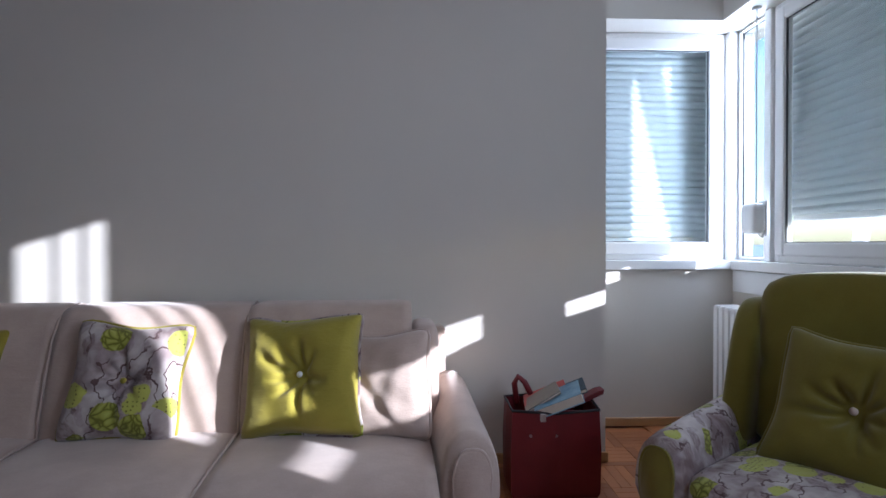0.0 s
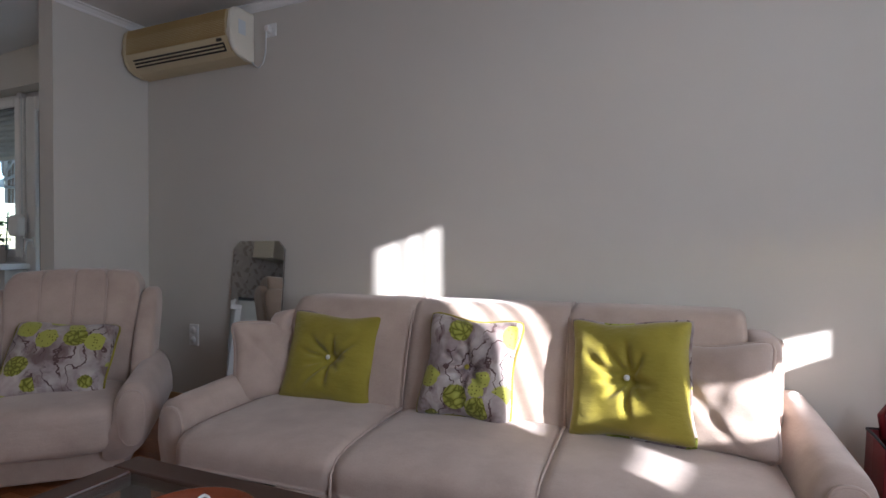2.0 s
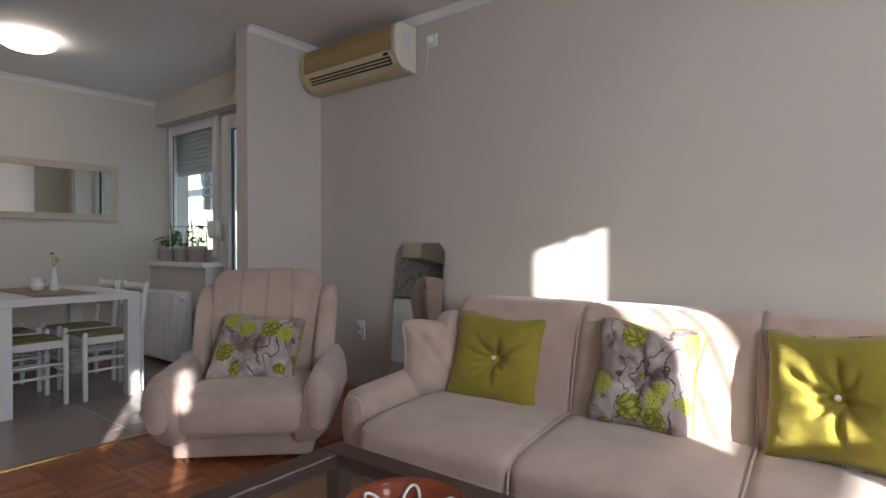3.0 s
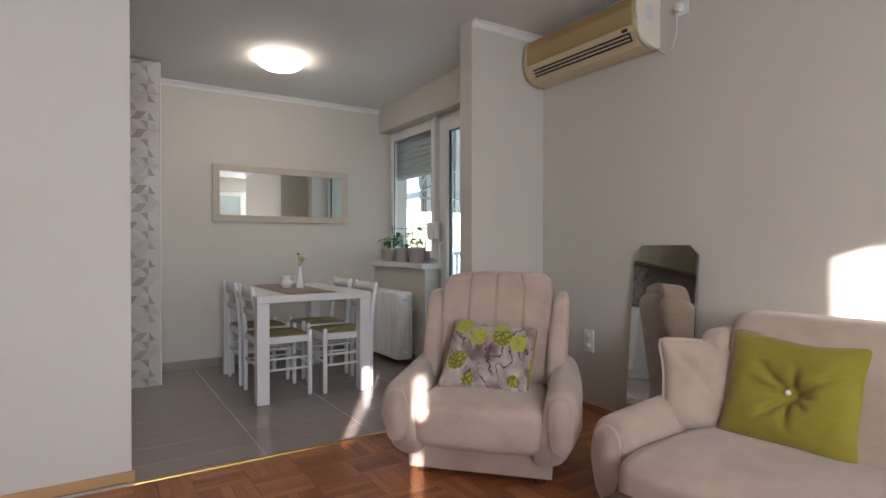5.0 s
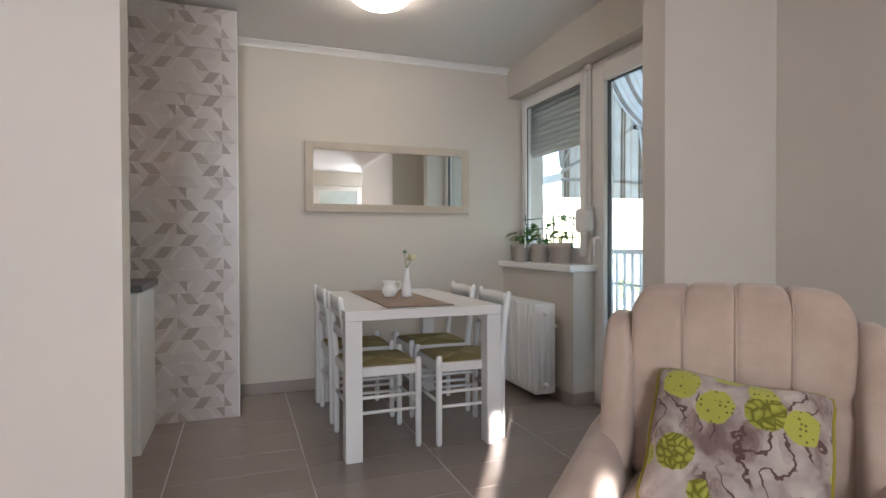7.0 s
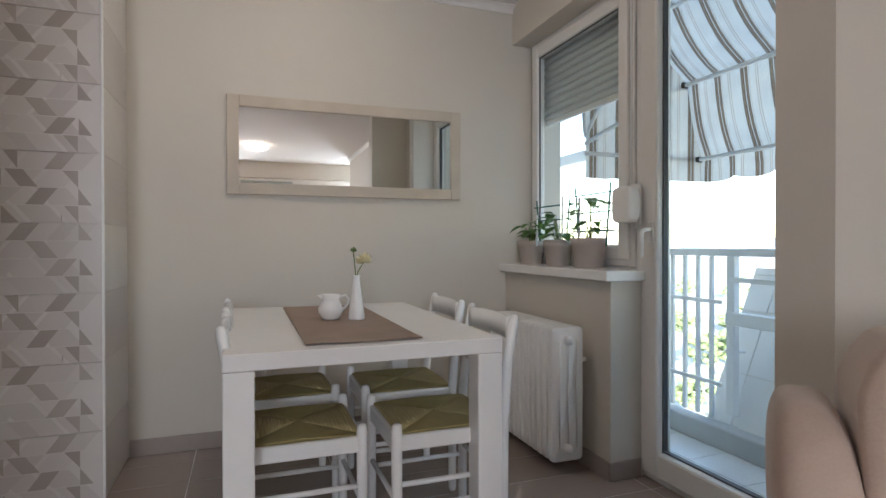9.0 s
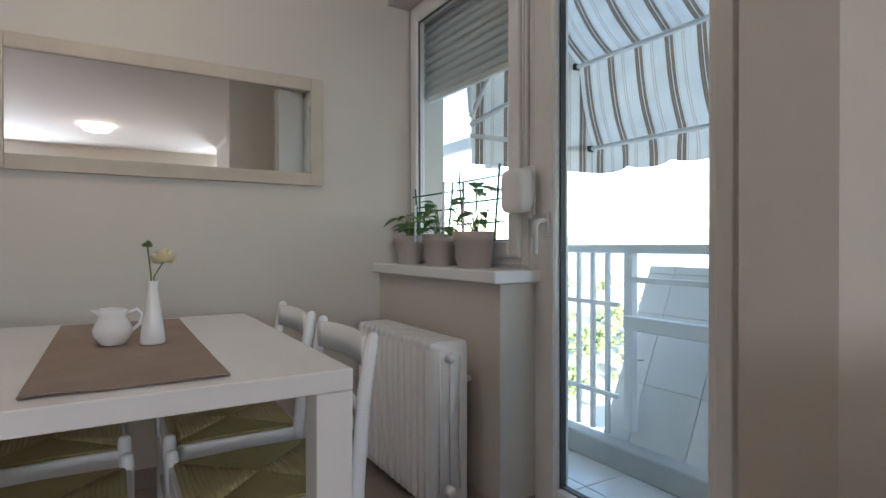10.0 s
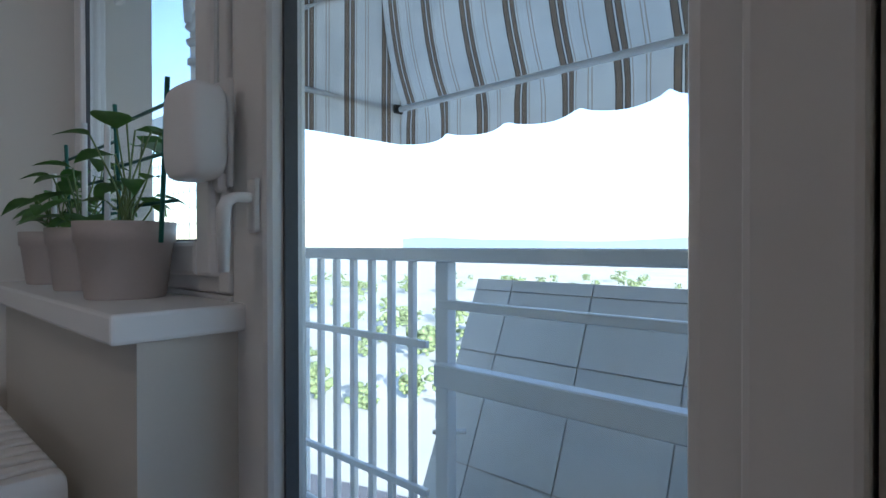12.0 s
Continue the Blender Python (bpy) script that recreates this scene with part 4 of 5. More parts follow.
def double_socket(m, label):
    s = thing("wall_socket", m, label, "socket")
    part("plate", B(-0.042, 0.042, -0.018, -0.001, -0.075, 0.075, 0.006, 2), PVC, s)
    for z in (-0.034, 0.034):
        bm = lathe([(0, 0.004), (0.017, 0.004), (0.019, 0.0), (0.024, 0.0), (0.024, 0.006), (0.0, 0.006)], 18)
        bmesh.ops.rotate(bm, verts=bm.verts, matrix=Matrix.Rotation(math.pi / 2, 3, "X"))
        bmesh.ops.translate(bm, verts=bm.verts, vec=(0, -0.0155, z))
        part("socket_ring", bm, PVC, s, "", True)
        # near-black pegs stand in for the shade inside the pin holes
        for dx in (-0.008, 0.008):
            part("pin_hole", T([(dx, -0.0215, z), (dx, -0.019, z)], 0.0028, 8), DARK, s)
    return s


double_socket(pose(-3.06, YN, 0.47), "white double wall socket low on the wall")
double_socket(pose(XW, 1.22, 0.42, 0, 0, 90), "white double wall socket behind the dining chairs")

# frameless leaning mirror with cut corners
mz = thing("leaning_mirror", pose(-2.468, 2.868, 0.0, -5.0, 0, 0), "tall frameless mirror with cut corners leaning on the wall", "mirror")
c = 0.05
part("mirror_plate", prism([(-0.21, 0), (0.21, 0), (0.21, 1.125 - c), (0.21 - c, 1.125), (-0.21 + c, 1.125), (-0.21, 1.125 - c)], "y", -0.003, 0.003), MIRROR, mz)
part("backing", prism([(-0.208, 0), (0.208, 0), (0.208, 1.123 - c), (0.208 - c, 1.123), (-0.208 + c, 1.123), (-0.208, 1.123 - c)], "y", 0.0035, 0.012), WENGE, mz)


# red bag with books
def bag():
    root = thing("bag", pose(0.905, 2.70, 0), "dark red leather bag standing open on the floor", "bag")
    bm = bmesh.new()
    w, d, h = 0.19, 0.115, 0.375

    def ring(z, s, th):
        return [bm.verts.new((x, y, z)) for x, y in ((-w * s + th, -d * s + th), (0, -d * s - 0.008 + th), (w * s - th, -d * s + th), (w * s + 0.006 - th, 0), (w * s - th, d * s - th), (0, d * s + 0.006 - th), (-w * s + th, d * s - th), (-w * s - 0.006 + th, 0))]
    rings = [ring(0.0, 0.95, 0), ring(0.02, 1.0, 0), ring(0.2, 1.02, 0), ring(h, 0.98, 0), ring(h, 0.98, 0.006), ring(0.1, 0.98, 0.006)]
    for A, C in zip(rings, rings[1:]):
        for i in range(8):
            bm.faces.new((A[i], A[(i + 1) % 8], C[(i + 1) % 8], C[i]))
    bm.faces.new(rings[0])
    bm.faces.new(rings[-1])
    part("body", bm, REDLEATHER, root)
    part("lining", B(-w * 0.9, w * 0.9, -d * 0.88, d * 0.88, 0.25, 0.255), BLACKCLOTH, root, "black lining")
    part("zip_edge", T([(-w * .98, -d * .98, h), (0, -d - 0.006, h - 0.012), (w * .98, -d * .98, h), (w, 0, h + 0.01), (w * .98, d * .98, h), (0, d, h + 0.012), (-w * .98, d * .98, h), (-w, 0, h + 0.01)], 0.006, 6, True), BLACKCLOTH, root, "black zip edge", True)
    part("handle", T([(-0.13, 0.10, h - 0.03), (-0.14, 0.11, h + 0.06), (-0.125, 0.10, h + 0.095), (-0.095, 0.09, h + 0.07), (-0.06, 0.085, h + 0.0)], 0.014, 8), REDLEATHER, root, "", True)
    part("flap", prism([(0.10, h - 0.02), (0.235, h + 0.04), (0.24, h + 0.06), (0.215, h + 0.055), (0.10, h + 0.0)], "y", -0.02, 0.05, 0.004), REDLEATHER, root)
    part("clasp", B(-0.07, -0.045, -d - 0.014, -d + 0.0, h - 0.045, h - 0.01, 0.004), STEEL, root, "steel clasp")
    for x in (-0.11, 0.0):
        part("rivet", T([(x, -d - 0.004, 0.27), (x, -d - 0.012, 0.27)], [0.007, 0.004], 10), STEEL, root, "steel rivet")
    return root


bag()


def book(m, w, d, t, cover, label):
    root = thing("book", m, label, "book", "books in the bag")
    part("page_block", B(0.004, w - 0.004, 0.004, d - 0.005, 0.004, t - 0.004), PAPER, root)
    part("cover", B(0, w, 0, d, 0, 0.004, 0.001), cover, root)
    part("cover", B(0, w, 0, d, t - 0.004, t, 0.001), cover, root)
    part("spine", B(0, w, d - 0.005, d, 0.004, t - 0.004, 0.001), cover, root)
    return root


book(pose(0.83, 2.585, 0.335, 8, -24, -14), 0.21, 0.15, 0.045, BOOKBLUE, "thick paperback with blue cover lying on the bag")
book(pose(0.80, 2.68, 0.34, 6, -24, -10), 0.20, 0.13, 0.03, BOOKRED, "thin book with red cover in the bag")
book(pose(0.79, 2.62, 0.35, 4, -33, -8), 0.17, 0.14, 0.015, BOOKGREY, "grey folder sticking out of the bag")
book(pose(0.90, 2.62, 0.385, 8, -24, -12), 0.16, 0.13, 0.02, BOOKDARK, "dark glossy magazine on top of the bag")


# ---- radiators ----
def radiator(m, n, h, label, depth=0.16, pitch=0.056):
    """A column radiator running along local x, on brackets; back at local y = 0."""
    root = thing("radiator", m, label, "radiator")
    sec = bmesh.new()
    prof = []
    for k in range(32):
        a = 2 * math.pi * (k + 0.5) / 32
        prof.append((-depth / 2 + depth / 2 * math.copysign(abs(math.cos(a)) ** 0.13, math.cos(a)), h / 2 + h / 2 * math.copysign(abs(math.sin(a)) ** 0.055, math.sin(a))))
    prism(prof, "x", -pitch / 2 + 0.011, pitch / 2 - 0.011, 0.005, 2, sec)
    first = part("section", sec, ENAMEL, root, "", True)
    for i in range(1, n):
        o = new("section", first.data)
        o.parent = root
        o.location = (i * pitch, 0, 0)
    for y in (-0.035, -0.08, -0.125):
        for i in (0, n - 1):
            xx = i * pitch + (-pitch / 2 + 0.004 if i == 0 else pitch / 2 - 0.004)
            part("rib", T([(xx, y, 0.06), (xx, y, h - 0.06)], 0.004, 8), ENAMEL, root, "", True)
    for z in (0.06, h - 0.06):
        part("header", T([(-pitch / 2, -depth / 2, z), ((n - 0.5) * pitch, -depth / 2, z)], 0.022, 12), ENAMEL, root, "", True)
        part("plug", T([((n - 0.5) * pitch - 0.003, -depth / 2, z), ((n - 0.5) * pitch + 0.012, -depth / 2, z), ((n - 0.5) * pitch + 0.02, -depth / 2, z)], [0.019, 0.019, 0.010], 14), ENAMEL, root, "", True)
    for i in (1, n - 2):
        part("bracket", B(i * pitch - 0.01, i * pitch + 0.01, -0.02, 0.062, h - 0.18, h - 0.16, 0.002), ENAMEL, root)
    return root


radiator(pose(-5.567, 2.635, 0.065), 13, 0.62, "white enamelled column radiator under the dining window", 0.165, 0.0535)
radiator(pose(2.12, 3.30, 0.10, 0, 0, -90), 14, 0.64, "white column radiator under the corner window", 0.14, 0.056)

# ---- dining corner ----
def dining_table():
    x0, x1, y0, y1 = -5.56, -4.35, 1.088, 1.95
    root = thing("dining_table", Matrix(), "glossy white rectangular dining table with square legs", "table")
    part("tabletop", B(x0, x1, y0, y1, 0.712, 0.762, 0.004, 2), LACQUER, root)
    for x in (x0 + 0.001, x1 - 0.087):
        for y in (y0 + 0.001, y1 - 0.087):
            part("leg", B(x, x + 0.086, y, y + 0.086, 0, 0.711, 0.004, 2), LACQUER, root)
    return root


dining_table()


def dining_chair(m):
    """A turned white chair with a woven seat; local front at +y, back posts at -y."""
    root = thing("dining_chair", m, "white painted wooden chair with green woven seat", "chair", "chairs round the dining table")
    w, d = 0.19, 0.19
    for sx in (-1, 1):
        part("front_leg", T([(sx * w, d, 0), (sx * w, d, 0.015), (sx * w, d, 0.46), (sx * w, d, 0.485), (sx * w, d, 0.49)], [0.014, 0.017, 0.019, 0.016, 0.008], 12), LACQUER, root, "", True)
        part("back_post", T([(sx * w, -d, 0), (sx * w, -d, 0.015), (sx * w, -d, 0.45), (sx * w, -d - 0.02, 0.68), (sx * w, -d - 0.042, 0.805), (sx * w, -d - 0.045, 0.822), (sx * w, -d - 0.045, 0.828)], [0.014, 0.017, 0.019, 0.018, 0.017, 0.013, 0.005], 12), LACQUER, root, "", True)
        part("side_rail", B(sx * w - 0.009, sx * w + 0.009, -d + 0.012, d - 0.012, 0.40, 0.452, 0.004), LACQUER, root)
        for z in (0.21, 0.29):
            part("stretcher", T([(sx * w, -d, z), (sx * w, d, z)], 0.0095, 8), LACQUER, root, "", True)
    part("front_rail", B(-w + 0.012, w - 0.012, d - 0.009, d + 0.009, 0.39, 0.452, 0.004), LACQUER, root)
    part("back_rail", B(-w + 0.012, w - 0.012, -d - 0.009, -d + 0.009, 0.40, 0.452, 0.004), LACQUER, root)
    part("stretcher", T([(-w, d, 0.235), (w, d, 0.235)], 0.0095, 8), LACQUER, root, "", True)
    part("stretcher", T([(-w, -d, 0.25), (w, -d, 0.25)], 0.0095, 8), LACQUER, root, "", True)

    def slat(z0, z1, arch):
        bm = bmesh.new()
        n = 14
        top, bot = [], []
        for side in (0, 1):
            for i in range(n + 1):
                f = -1 + 2 * i / n
                x = f * (w - 0.012)
                y = -d - 0.018 - (z0 - 0.6) * 0.12 - 0.018 * (1 - f * f) + side * 0.013
                top.append(bm.verts.new((x, y, z1 + arch * (1 - f * f))))
                bot.append(bm.verts.new((x, y, z0 + 0.4 * arch * (1 - f * f))))
        k = n + 1
        for i in range(n):
            bm.faces.new((bot[i], bot[i + 1], top[i + 1], top[i]))
            bm.faces.new((bot[k + i], bot[k + i + 1], top[k + i + 1], top[k + i]))
            bm.faces.new((top[i], top[i + 1], top[k + i + 1], top[k + i]))
            bm.faces.new((bot[i], bot[i + 1], bot[k + i + 1], bot[k + i]))
        for i in (0, n):
            bm.faces.new((bot[i], top[i], top[k + i], bot[k + i]))
        return bm
    part("top_slat", slat(0.738, 0.813, 0.006), LACQUER, root, "curved top slat", True)
    part("middle_slat", slat(0.605, 0.645, 0.010), LACQUER, root, "", True)
    # woven seat: four triangular fields of rush cords meeting in the middle
    h = 0.455
    a = w - 0.004
    for q in range(4):
        bm = bmesh.new()
        for i in range(15):
            s = (i + 0.5) / 15
            e = a * s
            p0, p1 = Vector((-e, a * s * 1.0, 0)), Vector((e, a * s * 1.0, 0))
            z = h + 0.012 * (1 - s) * 0.4 + 0.004
            rot = Matrix.Rotation(q * math.pi / 2, 3, "Z")
            pts = []
            for f in (-1, -0.5, 0, 0.5, 1):
                v = rot @ Vector((f * e, a * s, 0))
                pts.append((v.x, v.y * 1.0, z - 0.004 * abs(f)))
            tube(bm, pts, a / 30 * 1.25, 6, squash=0.55)
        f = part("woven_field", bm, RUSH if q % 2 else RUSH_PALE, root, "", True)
        f["kind"] = "stuff"
    part("seat_pad", B(-a, a, -a, a, h - 0.014, h - 0.002, 0.004), RUSH, root)
    return root


ch = dining_chair(pose(-4.66, 1.315, 0, 0, 0, 0))
copy_thing(ch, pose(-5.20, 1.31, 0, 0, 0, 1))
copy_thing(ch, pose(-4.62, 1.80, 0, 0, 0, 180))
copy_thing(ch, pose(-5.14, 1.81, 0, 0, 0, 179))

# runner and table setting
rn = bmesh.new()
nx, ny = 30, 12
gv = {}
for i in range(nx + 1):
    for j in range(ny + 1):
        x = -5.48 + 1.06 * i / nx
        y = 1.322 + 0.37 * j / ny
        lift = 0.004 * max(0, math.sin(9 * j / ny)) * max(0, i / nx - 0.85) / 0.15
        gv[i, j] = rn.verts.new((x + 0.01 * math.sin(2.2 * j / ny), y, 0.7645 + lift))
for i in range(nx):
    for j in range(ny):
        rn.faces.new((gv[i, j], gv[i + 1, j], gv[i + 1, j + 1], gv[i, j + 1]))
ext = bmesh.ops.extrude_face_region(rn, geom=rn.faces[:])
bmesh.ops.translate(rn, verts=[g for g in ext["geom"] if isinstance(g, bmesh.types.BMVert)], vec=(0, 0, 0.003))
tagged(part("table_runner", rn, TAUPE), "taupe woven table runner on the white table", "table runner")

vase = thing("vase", pose(-4.91, 1.572, 0.769), "slim white porcelain bud vase with flowers", "vase")
part("vase_body", lathe([(0, 0), (0.031, 0), (0.034, 0.006), (0.030, 0.04), (0.021, 0.10), (0.014, 0.155), (0.0135, 0.168), (0.017, 0.178), (0.013, 0.178), (0.010, 0.165), (0, 0.16)], 24), PORCELAIN, vase, "", True)


def flower(m, label, petals, size, stem):
    root = thing("flower", m, label, "flower")
    part("stem", T(stem, 0.0022, 6), STEM, root, "", True)
    end = Vector(stem[-1])
    rnd = random.Random(petals)
    for i in range(petals):
        a = i * 2.4
        r = size * (0.35 + 0.65 * i / petals)
        bm = bmesh.new()
        tip = Vector((math.cos(a) * r, math.sin(a) * r, size * (0.9 - 0.7 * i / petals)))
        sidev = Vector((-math.sin(a), math.cos(a), 0)) * r * 0.62
        mid = tip * 0.6 - Vector((0, 0, size * 0.25))
        vs = [bm.verts.new(end + p) for p in (Vector((0, 0, 0)), mid + sidev, tip + sidev * 0.55, tip * 1.06, tip - sidev * 0.55, mid - sidev)]
        cvt = bm.verts.new(end + mid - Vector((0, 0, size * 0.12)))
        for k in range(6):
            bm.faces.new((vs[k], vs[(k + 1) % 6], cvt))
        part("petal", bm, PETAL if size > 0.02 else STEM, root, "", True)
    return root


flower(pose(-4.91, 1.572, 0.769), "cream ranunculus bloom in the vase", 13, 0.040, [(0, 0, 0.10), (0.004, 0.004, 0.19), (0.012, 0.028, 0.232)])
flower(pose(-4.91, 1.572, 0.769), "green flower bud in the vase", 9, 0.018, [(0, 0, 0.10), (-0.002, -0.004, 0.20), (-0.004, -0.012, 0.275)])

jug = thing("milk_jug", pose(-4.955, 1.475, 0.769), "small white porcelain milk jug", "jug")
part("jug_body", lathe([(0, 0), (0.030, 0), (0.034, 0.004), (0.049, 0.028), (0.050, 0.045), (0.040, 0.068), (0.034, 0.08), (0.040, 0.10), (0.037, 0.10), (0.030, 0.082), (0.036, 0.066), (0.045, 0.045), (0, 0.012)], 26), PORCELAIN, jug, "", True)
part("spout", prism([(-0.030, 0.078), (-0.056, 0.099), (-0.030, 0.099)], "x", -0.010, 0.010, 0.003), PORCELAIN, jug)
part("handle", T([(0, 0.034, 0.085), (0, 0.06, 0.095), (0, 0.074, 0.078), (0, 0.066, 0.052), (0, 0.046, 0.035)], 0.0052, 8), PORCELAIN, jug, "", True)

# framed wall mirror
fm = thing("wall_mirror", Matrix(), "long wall mirror in a beige wooden frame", "mirror")
MY0, MY1, MZ0, MZ1, MW = 1.06, 2.385, 1.34, 1.87, 0.062
part("frame", ring_frame(bmesh.new(), "x", XW + 0.002, XW + 0.026, MY0, MY1, MZ0, MZ1, MW, None, 0.004), FRAMEWOOD, fm)
part("mirror_plate", B(XW + 0.008, XW + 0.014, MY0 + MW - 0.004, MY1 - MW + 0.004, MZ0 + MW - 0.004, MZ1 - MW + 0.004), MIRROR, fm)

# ceiling lamp
def ceiling_lamp(x, y, z, label):
    lamp = thing("ceiling_lamp", pose(x, y, z) @ Matrix.Scale(0.84, 4), label, "lamp", "ceiling lamps")
    part("base_plate", lathe([(0, -0.001), (0.175, -0.001), (0.175, -0.022), (0, -0.022)], 40), PVC, lamp, "", True)
    part("shade", lathe([(0.178, -0.020), (0.204, -0.026), (0.209, -0.045), (0.196, -0.068), (0.15, -0.095), (0.08, -0.108), (0, -0.112)], 48), LAMPGLOW, lamp, "glowing opal glass shade", True)
    return lamp


ceiling_lamp(-4.85, 1.40, CD + (CL - CD) * 0.42, "round opal flush ceiling lamp over the dining side, switched on")
ceiling_lamp(0.20, 1.32, CL, "round opal flush ceiling lamp in the living room, switched on")

# kitchen run, seen past the partition and in the mirrors
kc = thing("base_cabinet", Matrix(), "white kitchen base cabinet against the tiled wall", "cabinet")
part("body", B(-5.355, -4.80, -1.7, 0.115, 0.10, 0.855, 0.003), LACQUER, kc)
part("plinth", B(-5.355, -4.85, -1.7, 0.11, 0.0, 0.099), LACQUER, kc)
for i in range(3):
    y0 = -1.695 + i * 0.604
    dr = part("door", B(-4.799, -4.781, y0 + 0.002, y0 + 0.600, 0.105, 0.85, 0.003), LACQUER, kc)
    part("handle", T([(-4.781, y0 + 0.2, 0.78), (-4.755, y0 + 0.2, 0.78), (-4.755, y0 + 0.4, 0.78), (-4.781, y0 + 0.4, 0.78)], 0.005, 8), STEEL, dr, "", True)
tagged(part("worktop", B(-5.355, -4.765, -1.7, 0.135, 0.857, 0.895, 0.004, 2), WORKTOP), "dark grey kitchen worktop on the base cabinet", "worktop")
for i in range(4):
    y0 = -2.45 + i * 0.604
    uc = thing("wall_cabinet", Matrix(), "cream kitchen wall cabinet with bar handle", "cabinet", "kitchen wall cabinets")
    part("body", B(-5.355, -5.03, y0, y0 + 0.602, 1.45, 2.15, 0.002), KITCHEN, uc)
    dr = part("door", B(-5.029, -5.011, y0 + 0.003, y0 + 0.599, 1.453, 2.147, 0.004), KITCHEN, uc)
    part("handle", T([(-5.011, y0 + 0.2, 1.52), (-4.985, y0 + 0.2, 1.52), (-4.985, y0 + 0.4, 1.52), (-5.011, y0 + 0.4, 1.52)], 0.005, 8), STEEL, dr, "", True)


# ---- plants on the sill ----
def leaf_material():
    m, nt, b = principled("plant_leaf", (0.06, 0.14, 0.03), 0.4)
    f = noise_tex(nt, coords(nt), 25, 4)
    nt.links.new(ramp(nt, f, [(0.35, (0.035, 0.10, 0.02)), (0.65, (0.09, 0.20, 0.045))]), b.inputs["Base Color"])
    tr = node(nt, "ShaderNodeBsdfTranslucent", {"Color": (0.12, 0.28, 0.05, 1)})
    mx = node(nt, "ShaderNodeMixShader", {0: 0.3, 1: b.outputs[0], 2: tr.outputs[0]})
    nt.links.new(mx.outputs[0], nt.nodes["Material Output"].inputs[0])
    return m


LEAF = leaf_material()
ROD = principled("clear_acrylic", (0.85, 0.88, 0.88), 0.12)[0]


def leaf_mesh(bm, base, tip, width, droop):
    base, tip = Vector(base), Vector(tip)
    ax = tip - base
    sd = ax.cross(Vector((0, 0, 1)))
    if sd.length < 1e-4:
        sd = Vector((1, 0, 0))
    sd.normalize()
    up = sd.cross(ax).normalized()
    n = 6
    L, M, R = [], [], []
    for i in range(n + 1):
        f = i / n
        wd = width * math.sin(math.pi * min(1, f ** 0.7)) * (1 - 0.15 * f)
        p = base + ax * f + Vector((0, 0, -droop * f * f))
        M.append(bm.verts.new(p))
        L.append(bm.verts.new(p + sd * wd / 2 + up * wd * 0.14))
        R.append(bm.verts.new(p - sd * wd / 2 + up * wd * 0.14))
    for i in range(n):
        for A, C in ((L, M), (M, R)):
            bm.faces.new((A[i], A[i + 1], C[i + 1], C[i]))


def plant(x, y, z, r, h, seed, leaves, tall):
    rnd = random.Random(seed)
    pot = thing("plant_pot", pose(x, y, z), "taupe plastic plant pot on the window board", "plant pot", "pots on the window board")
    part("pot_body", lathe([(0, 0), (r * 0.78, 0), (r * 0.80, 0.004), (r * 0.95, h * 0.72), (r * 1.0, h * 0.74), (r * 1.02, h), (r * 0.95, h), (r * 0.9, h * 0.8), (0, h * 0.78)], 32), POT, pot, "", True)
    part("soil", lathe([(0, h * 0.86), (r * 0.6, h * 0.87), (r * 0.92, h * 0.83), (0, h * 0.80)], 18), SOIL, pot)
    pl = thing("climbing_plant", pose(x, y, z + h * 0.85), "young climbing plant with heart-shaped green leaves", "plant", "plants on the window board")
    for k in range(leaves):
        a = rnd.uniform(0, 6.28)
        hh = tall * rnd.uniform(0.25, 1.0)
        rr = rnd.uniform(0.015, 0.10)
        p0 = Vector((rnd.uniform(-0.02, 0.02), rnd.uniform(-0.015, 0.015), 0))
        p1 = Vector((rr * math.cos(a), rr * math.sin(a) * 0.7, hh))
        part("stem", T([p0, p0.lerp(p1, 0.5) + Vector((rnd.uniform(-.01, .01), rnd.uniform(-.01, .01), 0.01)), p1], 0.0018, 5), STEM, pl)
        bm = bmesh.new()
        ln = rnd.uniform(0.055, 0.10)
        dirv = Vector((math.cos(a), math.sin(a) * 0.8, rnd.uniform(-0.3, 0.35))).normalized()
        leaf_mesh(bm, p1, p1 + dirv * ln, ln * 0.72, 0.02)
        part("leaf", bm, LEAF, pl, "", True)
    return pot


def trellis(x, y, z, w, h, label):
    t = thing("plant_trellis", pose(x, y, z), label, "trellis")
    for sx in (-1, 1):
        part("upright", T([(sx * w * 0.38, 0, 0), (sx * w * 0.5, 0, h)], 0.0050, 6), GREENWIRE, t)
    for f in (0.25, 0.55, 0.85):
        part("crossbar", T([(-w * 0.6, 0.004, h * f), (w * 0.6, 0.004, h * f)], 0.0038, 6), GREENWIRE, t)
    return t


plant(-5.65, 2.775, 0.951, 0.078, 0.140, 4, 20, 0.13)
plant(-5.35, 2.775, 0.951, 0.081, 0.144, 9, 22, 0.17)
plant(-5.055, 2.77, 0.951, 0.090, 0.150, 2, 18, 0.23)
trellis(-5.45, 2.80, 1.06, 0.36, 0.27, "green wire plant trellis in the pots")
trellis(-5.07, 2.80, 1.06, 0.30, 0.31, "green wire plant trellis in the large pot")
for x, hh in ((-5.55, 0.18), (-5.28, 0.27), (-5.12, 0.25)):
    rd = thing("watering_rod", pose(x, 2.755, 1.06), "clear plastic plant stake standing in a pot", "plant stake")
    part("rod", T([(0, 0, 0), (0.004, 0, hh)], 0.006, 8), ROD, rd, "", True)

# ---- balcony ----
structure("balcony_floor", B(-8.2, 0.9, 2.99, 3.62, -0.15, -0.025), CONCRETE, "concrete balcony slab", "floor")
